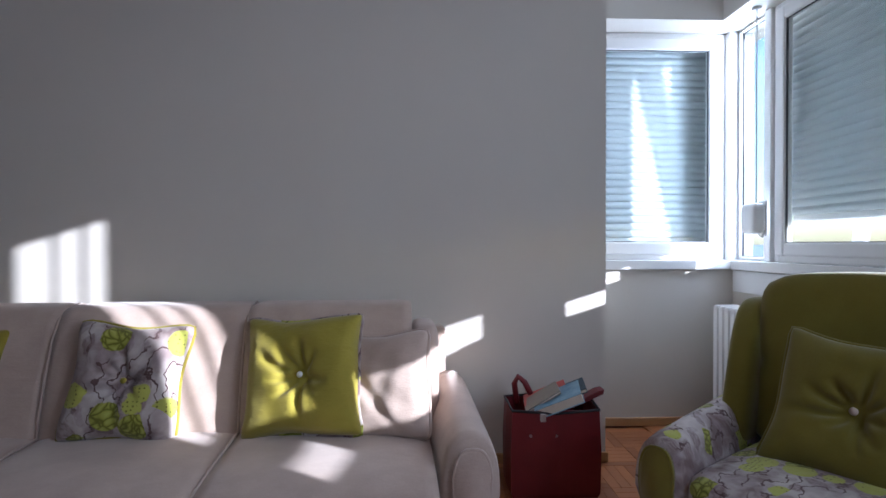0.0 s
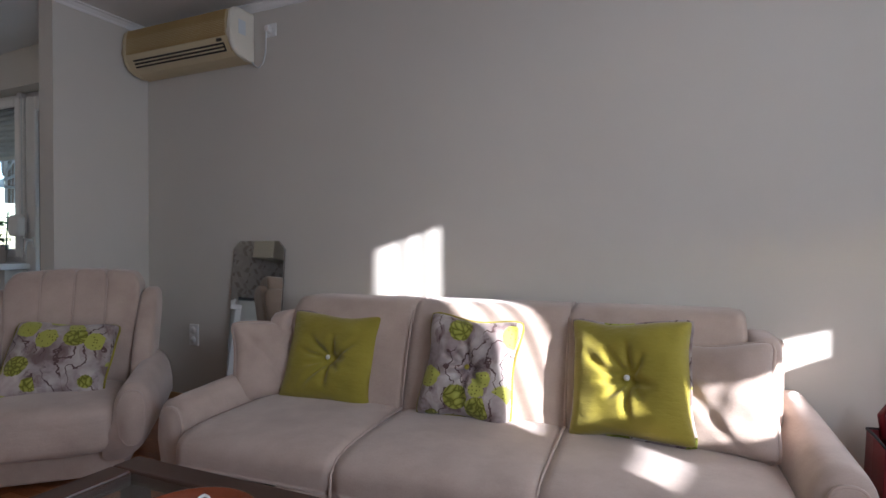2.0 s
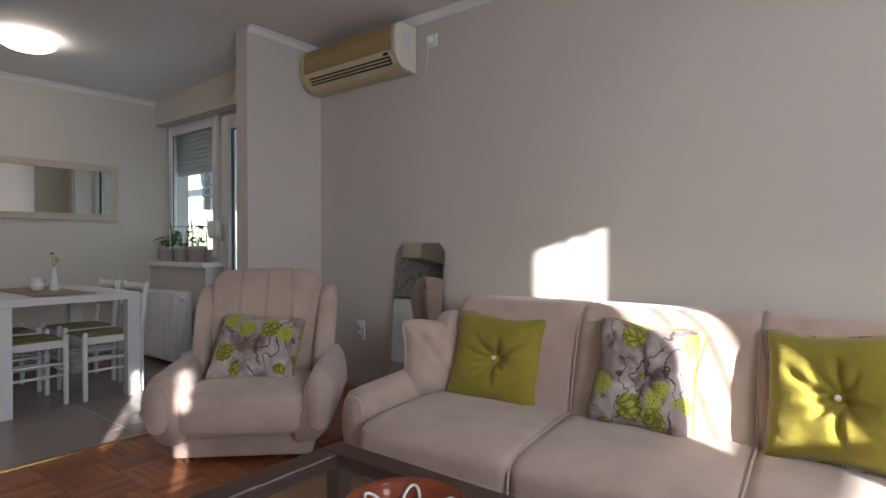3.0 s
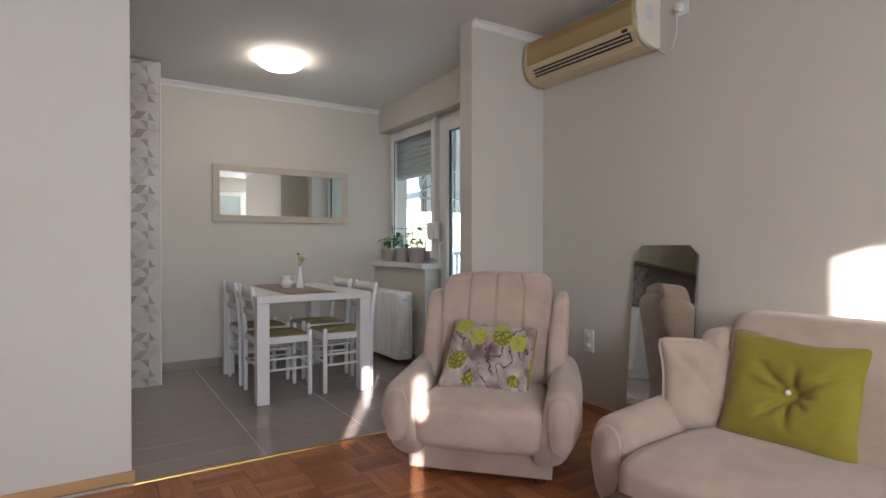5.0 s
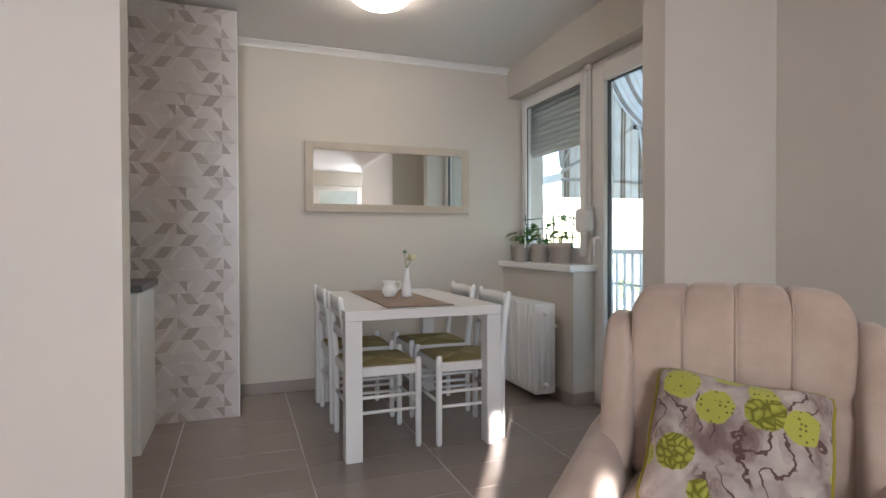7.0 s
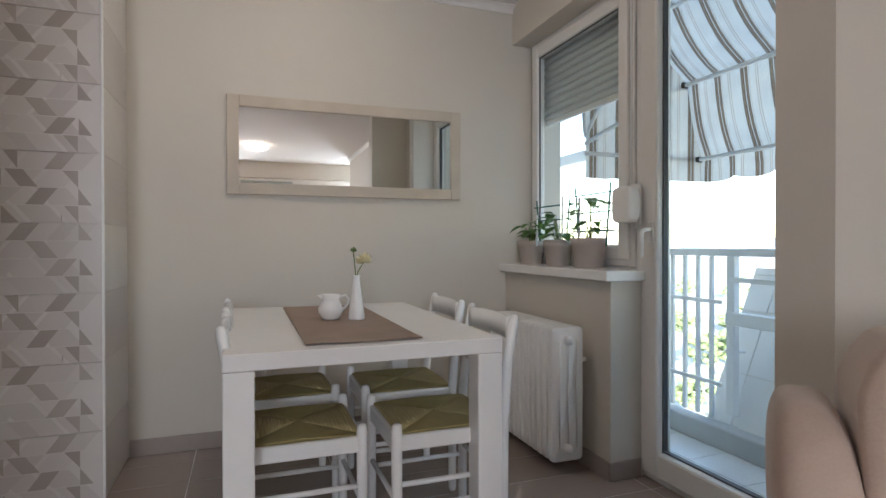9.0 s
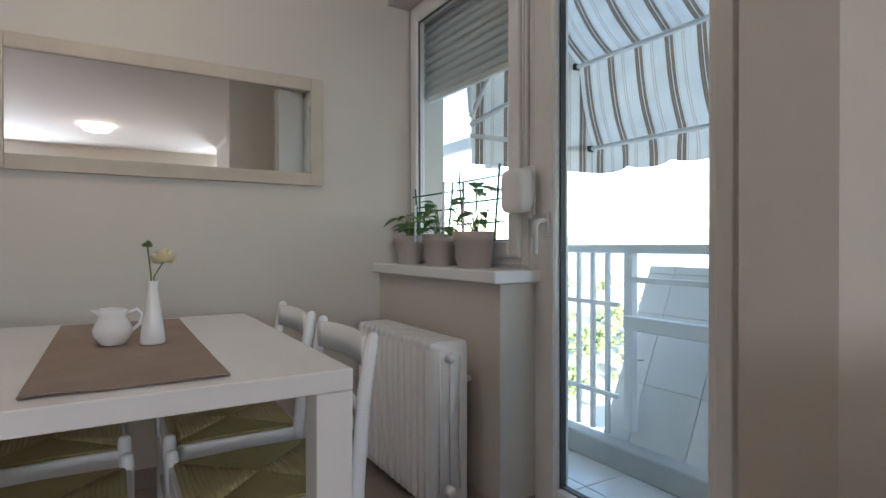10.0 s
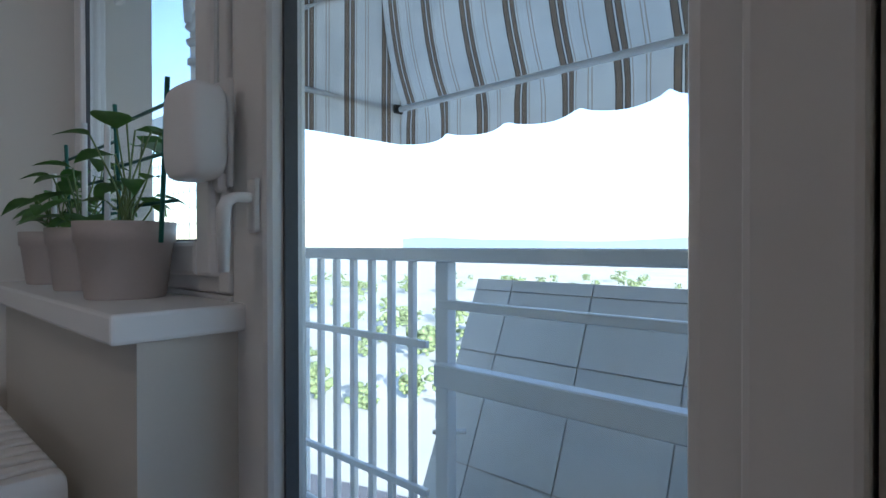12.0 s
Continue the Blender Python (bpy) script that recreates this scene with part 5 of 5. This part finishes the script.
structure("balcony_kerb", B(-8.2, -2.2, 3.50, 3.60, -0.02, 0.10, 0.012, 2), CONCRETE, "low grey kerb at the balcony edge", "kerb")
structure("facade", B(-8.2, XW - 0.2, 2.9, 3.1, -3, 5.5), FACADE, "pale rendered house front beside the window", "wall")
structure("facade_top", B(XW - 0.2, 1.1, 3.101, 3.14, 2.6, 5.5), FACADE, "pale rendered house front above the window", "wall")


def railing():
    root = thing("balcony_railing", Matrix(), "white painted steel balcony railing with upright bars", "railing")
    y = 3.585
    part("handrail", B(-7.6, -2.4, y - 0.035, y + 0.03, 1.005, 1.045, 0.006), RAILPAINT, root)
    for x in (-6.4, -4.935, -3.3):
        part("post", B(x - 0.025, x + 0.025, y - 0.02, y + 0.02, 0.16 if x == -4.935 else 0.1, 1.004, 0.003), RAILPAINT, root)
    for z in (0.745, 0.30):
        part("flat_bar", B(-7.6, -4.99, y - 0.03, y - 0.012, z, z + 0.022, 0.002), RAILPAINT, root)
    for i in range(24):
        x = -5.075 - i * 0.098
        if abs(x + 6.4) < 0.05:
            continue
        part("bar", B(x - 0.012, x + 0.012, y - 0.010, y + 0.010, 0.11, 1.004, 0.002), RAILPAINT, root)
    part("cross_rail", B(-4.94, -2.4, y - 0.025, y - 0.002, 0.868, 0.894, 0.003), RAILPAINT, root)
    part("cross_rail", B(-4.94, -2.4, y - 0.05, y - 0.002, 0.645, 0.712, 0.004), RAILPAINT, root)
    part("strut", T([(-4.97, y - 0.02, 0.50), (-4.90, y + 0.05, 0.50)], 0.008, 6), RAILPAINT, root)
    return root


railing()

# sloping tiled slab beyond the rail
slope = thing("sloping_parapet", Matrix(), "outward sloping slab faced with pale square tiles", "parapet")
SL0, SL1 = Vector((0, 3.60, 0.08)), Vector((0, 3.97, 0.93))
sdir = (SL1 - SL0).normalized()
snor = Vector((0, -sdir.z, sdir.y))
slen = (SL1 - SL0).length
bm = bmesh.new()
prism([(SL0.y, SL0.z), (SL1.y, SL1.z), (SL1.y + 0.10, SL1.z - 0.01), (SL0.y + 0.12, SL0.z - 0.03)], "x", -5.12, -2.3, 0, 1, bm)
part("slab_core", bm, GROUT, slope)


def slope_tile(x0, x1, s0, s1):
    bm = bmesh.new()
    g = 0.0025
    vs = []
    for off in (0.0015, 0.007):
        for x, s in ((x0 + g, s0 + g), (x1 - g, s0 + g), (x1 - g, s1 - g), (x0 + g, s1 - g)):
            p = SL0 + sdir * s + snor * off
            vs.append(bm.verts.new((x, p.y, p.z)))
    bm.faces.new(vs[4:])
    for i in range(4):
        bm.faces.new((vs[i], vs[(i + 1) % 4], vs[4 + (i + 1) % 4], vs[4 + i]))
    return part("tile", bm, BALPIECE, slope)


rows = [(0.0, 0.30), (0.30, 0.60), (0.60, 0.66), (0.66, slen - 0.045), (slen - 0.045, slen)]
for r, (s0, s1) in enumerate(rows):
    x = -5.12
    first = 0.16
    while x < -2.31:
        wd = first if x < -5.11 else 0.305
        slope_tile(x, min(x + wd, -2.3), s0, s1)
        x += wd

bt = thing("balcony_tiling", Matrix(), "pale glossy balcony floor tiles", "floor tiles")
for i in range(16):
    x = -7.2 + i * 0.33
    for y0, y1 in ((2.99, 3.245), (3.245, 3.50)):
        part("tile", B(x + 0.002, x + 0.328, y0 + 0.002, y1 - 0.002, -0.025, -0.012, 0.002), BALTILE, bt)


# awning: canvas over hoops that swing from the wall
def awning():
    root = thing("awning", Matrix(), "old striped brown and white canvas awning on hoops", "awning")
    x0, x1 = -5.60, -2.2
    py, pz, R = 2.97, 1.63, 1.02
    ang = [radians(a) for a in (0, 28, 56, 84)]
    hoops = [(py + R * math.cos(a), pz + R * math.sin(a)) for a in ang]
    for y, z in hoops:
        part("hoop", T([(x0, 3.12, pz + (z - pz) * 0.12), (x0, y - 0.02, z), (x0 + 0.02, y, z), (x1, y, z), (x1, 3.12, pz + (z - pz) * 0.12)], 0.013, 8), RAILPAINT, root, "", True)
        part("joint", B(x0 - 0.02, x0 + 0.035, y - 0.03, y + 0.018, z - 0.018, z + 0.018, 0.004), DARK, root)
    bm = bmesh.new()
    nx = 120
    prof = []
    for (ya, za), (yb, zb) in zip(hoops, hoops[1:]):
        for k in range(6):
            f = k / 6
            sag = 0.035 * math.sin(math.pi * f)
            ym, zm = ya + (yb - ya) * f, za + (zb - za) * f
            prof.append((ym - sag * 0.5 + 0.016, zm - sag + 0.012))
    prof.append((hoops[-1][0], hoops[-1][1] + 0.016))
    prof.append((3.12, 2.72))
    cols = []
    for i in range(nx + 1):
        x = x0 + (x1 - x0) * i / nx
        ww = 0.006 * math.sin(11 * x) + 0.004 * math.sin(29 * x + 1)
        col = [bm.verts.new((x, y + ww * 0.6, z + ww * (0 if j in (0, 6, 12) else 1))) for j, (y, z) in enumerate(prof)]
        # valance with scalloped hem
        sc = abs(math.sin((x - x0) / 0.29 * math.pi)) ** 0.35
        drop = 0.13 + 0.04 * sc
        low = [bm.verts.new((x, prof[0][0] + 0.004 + 0.012 * math.sin(23 * x), prof[0][1] - drop * g)) for g in (1.0, 0.5)]
        cols.append(low + col)
    for A, C in zip(cols, cols[1:]):
        for j in range(len(A) - 1):
            bm.faces.new((A[j], A[j + 1], C[j + 1], C[j]))
    part("canvas", bm, AWNING, root, "", True)
    # side gore closing the end towards the wall
    bm = bmesh.new()
    piv = bm.verts.new((x0 - 0.01, 3.13, pz))
    rim = [bm.verts.new((x0 + 0.025, y + 0.018, z + 0.018)) for y, z in prof[:20:2]]
    for a, b2 in zip(rim, rim[1:]):
        bm.faces.new((piv, a, b2))
    hem0 = bm.verts.new((x0 + 0.025, prof[0][0] + 0.01, prof[0][1] - 0.16))
    hem1 = bm.verts.new((x0 - 0.012, 3.13, pz - 0.15))
    bm.faces.new((piv, rim[0], hem0, hem1))
    part("side_gore", bm, AWNING_SIDE, root)
    return root


awning()

# balcony end: leaning board, beam and wire mesh beyond the dining window
lb = thing("leaning_board", Matrix(), "grey board leaning at the balcony end", "board")
part("board", prism([(-6.75, 0.0), (-6.60, 0.0), (-6.98, 2.05), (-7.12, 2.05)], "y", 3.42, 3.45, 0.004), RAILPAINT, lb)
wb = thing("glazing_beam", Matrix(), "white beam and post of the neighbouring glazed balcony", "beam")
part("beam", B(-7.7, -6.05, 3.62, 3.68, 1.72, 1.80, 0.004), RAILPAINT, wb)
part("post", B(-6.15, -6.07, 3.60, 3.68, 1.55, 2.6, 0.004), RAILPAINT, wb)
part("post", B(-7.7, -7.62, 3.60, 3.68, 0.0, 2.6, 0.004), RAILPAINT, wb)
TINT = bpy.data.materials.new("grey_tinted_glazing")
TINT.use_nodes = True
tn = TINT.node_tree
tn.nodes.clear()
tmix = node(tn, "ShaderNodeMixShader", {0: 0.10, 1: node(tn, "ShaderNodeBsdfTransparent", {"Color": (0.84, 0.84, 0.84, 1)}).outputs[0],
                                       2: node(tn, "ShaderNodeBsdfGlossy", {"Color": (0.8, 0.85, 0.9, 1), "Roughness": 0.05}).outputs[0]})
tn.links.new(tmix.outputs[0], node(tn, "ShaderNodeOutputMaterial").inputs[0])
part("pane", B(-7.62, -6.15, 3.642, 3.650, 1.80, 2.60), TINT, wb, "grey tinted glazing")
mesh = thing("wire_mesh", Matrix(), "grey welded wire mesh above the balcony rail", "wire mesh")
for i in range(26):
    x = -7.6 + i * 0.07
    part("wire", T([(x, 3.60, 1.05), (x, 3.60, 1.52)], 0.0022, 5), STEEL, mesh)
for i in range(6):
    z = 1.08 + i * 0.085
    part("wire", T([(-7.62, 3.603, z), (-5.85, 3.603, z)], 0.0022, 5), STEEL, mesh)

# ---- distance ----
GROUND = surface("park_ground", (0.40, 0.39, 0.31), (0.52, 0.50, 0.42), 0.95, 0.03, 1.0, 0.3, 0.05)
structure("ground", B(-1500, 1500, -1500, 1500, -31, -30), GROUND, "dry grass and paths far below", "ground")
FOREST = surface("far_foliage", (0.09, 0.13, 0.05), (0.16, 0.20, 0.09), 0.9, 0.15, 2.0, 0.5, 0.3)
ROADM = surface("asphalt", (0.09, 0.09, 0.09), (0.13, 0.13, 0.13), 0.9, 0.2, 3)
structure("road", prism([(-120, 20), (60, 70), (60, 80), (-120, 30)], "z", -30, -29.9), ROADM, "pale asphalt road far below", "road")
rnd = random.Random(4)
ico = bmesh.new()
bmesh.ops.create_icosphere(ico, subdivisions=1, radius=1.0)
iv = np.array([v.co[:] for v in ico.verts])
fi = np.array([[v.index for v in f.verts] for f in ico.faces])
ico.free()
verts, faces = [], []
for k in range(380):
    a = rnd.uniform(0.15, 3.0)
    d = rnd.uniform(75, 480)
    cx, cy = -4 + d * math.cos(a), d * math.sin(a)
    if 18 + 0.28 * (cx + 120) - 6 < cy < 34 + 0.28 * (cx + 120) and cx < 62:
        continue
    s = rnd.uniform(2.5, 5.5)
    for q in range(42):
        c3 = np.array((cx + rnd.uniform(-s, s) * 0.75, cy + rnd.uniform(-s, s) * 0.75, -30 + s * rnd.uniform(0.5, 1.8)))
        faces.append(fi + len(verts) * len(iv))
        verts.append(iv * (s * rnd.uniform(0.10, 0.27)) * np.array((1, 1, rnd.uniform(0.6, 1.0))) + c3)
tm = bpy.data.meshes.new("far_trees")
tm.from_pydata(np.concatenate(verts).tolist(), [], np.concatenate(faces).tolist())
tm.materials.append(FOREST)
tagged(new("far_trees", tm), "distant park trees with loose crowns far below", "trees", "", "stuff")
# the blue of distant haze is put into the hills' base colour
HILL = surface("haze_tinted_hill", (0.16, 0.22, 0.30), (0.20, 0.26, 0.34), 1.0, 0.002, 0.02)
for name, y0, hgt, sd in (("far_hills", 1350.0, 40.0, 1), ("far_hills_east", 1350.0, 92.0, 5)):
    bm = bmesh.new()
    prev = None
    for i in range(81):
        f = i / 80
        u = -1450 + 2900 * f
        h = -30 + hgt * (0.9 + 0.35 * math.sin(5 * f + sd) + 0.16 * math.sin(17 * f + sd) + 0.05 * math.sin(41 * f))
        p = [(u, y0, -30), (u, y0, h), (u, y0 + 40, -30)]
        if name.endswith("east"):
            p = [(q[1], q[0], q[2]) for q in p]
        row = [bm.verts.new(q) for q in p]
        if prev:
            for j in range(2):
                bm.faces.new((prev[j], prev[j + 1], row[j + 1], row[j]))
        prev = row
    tagged(part(name, bm, HILL), "hills on the horizon, coloured blue for haze", "hills", "", "structure")

# ---- floor and wall pieces ----
floor_k = bpy.data.objects["floor_kitchen"]
TX, TY = 0.2585, 0.636
gx0, gy0 = -4.398, 0.907
for i in range(-6, 5):
    for j in range(-6, 4):
        xa, xb = gx0 + i * TX, gx0 + (i + 1) * TX
        ya, yb = gy0 + j * TY, gy0 + (j + 1) * TY
        xa, xb, ya, yb = max(xa, XW), min(xb, XJ - 0.024), max(ya, YS), min(yb, 2.95)
        if xb - xa < 0.02 or yb - ya < 0.02:
            continue
        g = 0.0022
        part("tile", B(xa + g, xb - g, ya + g, yb - g, -0.006, 0.0, 0.0008), FLOORTILE, floor_k)

# patterned wall tiles: pale slabs with raised-tone parallelograms
PT0 = piece_material("patterned_tile_base", (0.60, 0.56, 0.53), (0.68, 0.64, 0.61), 0.34, False, 0.3)
PT1 = piece_material("patterned_tile_beige", (0.36, 0.31, 0.275), (0.45, 0.395, 0.355), 0.34, False, 0.5)
PT2 = piece_material("patterned_tile_grey", (0.52, 0.475, 0.45), (0.58, 0.535, 0.51), 0.34, False, 0.5)
tw = bpy.data.objects["tile_wall"]
rnd = random.Random(77)
TW, TH = 0.29, 0.29
PT3 = piece_material("patterned_tile_pale", (0.55, 0.505, 0.475), (0.60, 0.555, 0.525), 0.34, False, 0.5)
bmA, bmB, bmC = bmesh.new(), bmesh.new(), bmesh.new()
zz = 0.0
row = 0
while zz < CD - 0.01:
    h = min(TH, CD - zz)
    y = 0.588
    k = 0
    while y > -1.0:
        y0 = y - (TW if (k or row % 2) else TW / 2)
        part("tile", B(-5.372, -5.362, y0 + 0.001, y - 0.001, zz + 0.001, zz + h - 0.001, 0.0008), PT0, tw)
        y = y0
        k += 1
    zz += TH
    row += 1
# eight rows repeat: start and end across two tile widths, lean (2 or -2: a triangle)
ROWS = (((75, 150, 1), (155, 192, -2), (288, 320, 2)),
        ((30, 120, 0), (163, 235, 1), (250, 318, 0), (320, 352, -2)),
        ((-10, 58, 1), (75, 146, 1), (205, 275, -1)),
        ((30, 106, -1), (110, 200, 0), (245, 316, 1), (322, 352, -2)),
        ((30, 105, 1), (163, 235, 0), (287, 320, 2)),
        ((80, 150, 0), (160, 190, 2), (245, 315, 1)),
        ((35, 110, 0), (122, 156, 2), (163, 232, -1), (285, 320, 2)),
        ((-8, 60, -1), (110, 200, 0), (205, 275, 1), (320, 350, -2)))
UNIT, TH = 0.257 / 160, 0.0725
zz, row = 0.0, 0
while zz < CD - 0.03:
    zlo, zhi = zz + 0.0015, min(zz + TH, CD) - 0.0015
    for k in range(11):
        ya = 0.580 - (k + 0.5 * (row % 2)) * 0.128
        yb, sl = ya - 0.11, 0.055 if row % 4 < 2 else -0.055
        q = [(ya, zlo), (yb, zlo), (yb - sl, zhi), (ya - sl, zhi)]
        if max(p[0] for p in q) < 0.582 and min(p[0] for p in q) > -0.99:
            bmC.faces.new([bmC.verts.new((-5.3618, p[0], p[1])) for p in q])
    for rep in range(4):
        for p0, p1, lean in ROWS[-row % 8]:
            ya = 0.586 - (372 - p0 + 320 * rep) * UNIT
            yb = 0.586 - (372 - p1 + 320 * rep) * UNIT
            if ya < -1.0 or yb > 0.585:
                continue
            sl = (yb - ya) * 0.45
            if lean == 2:
                q = [(ya, zhi), (yb, zlo), (yb, zhi)]
            elif lean == -2:
                q = [(ya, zlo), (yb, zlo), (ya, zhi)]
            elif lean == 1 or (lean == 0 and row % 2):
                q = [(ya, zlo), (yb - sl, zlo), (yb, zhi), (ya + sl, zhi)]
            else:
                q = [(ya + sl, zlo), (yb, zlo), (yb - sl, zhi), (ya, zhi)]
            target = bmB if lean == 0 else bmA
            target.faces.new([target.verts.new((-5.3616, p[0], p[1])) for p in q])
    zz += TH
    row += 1
for nm, bb, mt, rise in (("inlay_beige", bmA, PT1, 0.0008), ("inlay_grey", bmB, PT2, 0.0008), ("inlay_pale", bmC, PT3, 0.0005)):
    ext = bmesh.ops.extrude_face_region(bb, geom=bb.faces[:])
    bmesh.ops.translate(bb, verts=[g for g in ext["geom"] if isinstance(g, bmesh.types.BMVert)], vec=(rise, 0, 0))
    o = part(nm, bb, mt, tw, "beige and grey slanted inlays of the wall tiles")
    o["kind"] = "stuff"
TH = 0.29
for r in range(int(CD / TH) + 1):
    z0, z1 = r * TH, min((r + 1) * TH, CD)
    if z1 - z0 > 0.02:
        part("side_tile", B(XW + 0.002, -5.363, 0.583, 0.593, z0 + 0.001, z1 - 0.001, 0.0008), PT0 if r % 2 else PT2, tw)
part("edge_trim", B(-5.366, -5.356, 0.586, 0.596, 0.0, CD - 0.002, 0.002), PVC, tw)

# parquet: small slats in squares of alternating direction
fl = bpy.data.objects["floor"]
SQ, NS = 0.24, 5
sw = SQ / NS
slat_mesh = {}
for d2 in (0, 1):
    bm = B(0.0006, SQ - 0.0006, 0.0006, sw - 0.0006, -0.012, 0.0, 0.0012) if d2 == 0 else B(0.0006, sw - 0.0006, 0.0006, SQ - 0.0006, -0.012, 0.0, 0.0012)
    me = bpy.data.meshes.new("slat")
    bm.to_mesh(me)
    bm.free()
    me.materials.append(PARQUET)
    slat_mesh[d2] = me
rest = bmesh.new()
count = 0
nxs = int((XE - XJ) / SQ) + 1
nys = int((YR - YS) / SQ) + 1
for i in range(nxs):
    for j in range(nys):
        x, y = XJ + 0.014 + i * SQ, YS + j * SQ
        d2 = (i + j) % 2
        near = (x < -2.2 and 0.2 < y < 1.5) or (0.55 < x < 1.3 and 2.2 < y < 3.5)
        for s in range(NS):
            px, py = (x, y + s * sw) if d2 == 0 else (x + s * sw, y)
            if px + (SQ if d2 == 0 else sw) > XE or py + (sw if d2 == 0 else SQ) > YR:
                continue
            if near and count < 300:
                o = new("plank", slat_mesh[d2])
                o.parent = fl
                o.location = (px, py, 0)
                count += 1
            else:
                a, b2 = (SQ, sw) if d2 == 0 else (sw, SQ)
                g = 0.0006
                top = [rest.verts.new((px + u, py + v, 0.0)) for u, v in ((g, g), (a - g, g), (a - g, b2 - g), (g, b2 - g))]
                bot = [rest.verts.new((v.co.x, v.co.y, -0.011)) for v in top]
                rest.faces.new(top)
                for q in range(4):
                    rest.faces.new((top[q], top[(q + 1) % 4], bot[(q + 1) % 4], bot[q]))
o = part("parquet_field", rest, PARQUET, fl, "brown oak parquet slats in squares")
o["kind"] = "stuff"
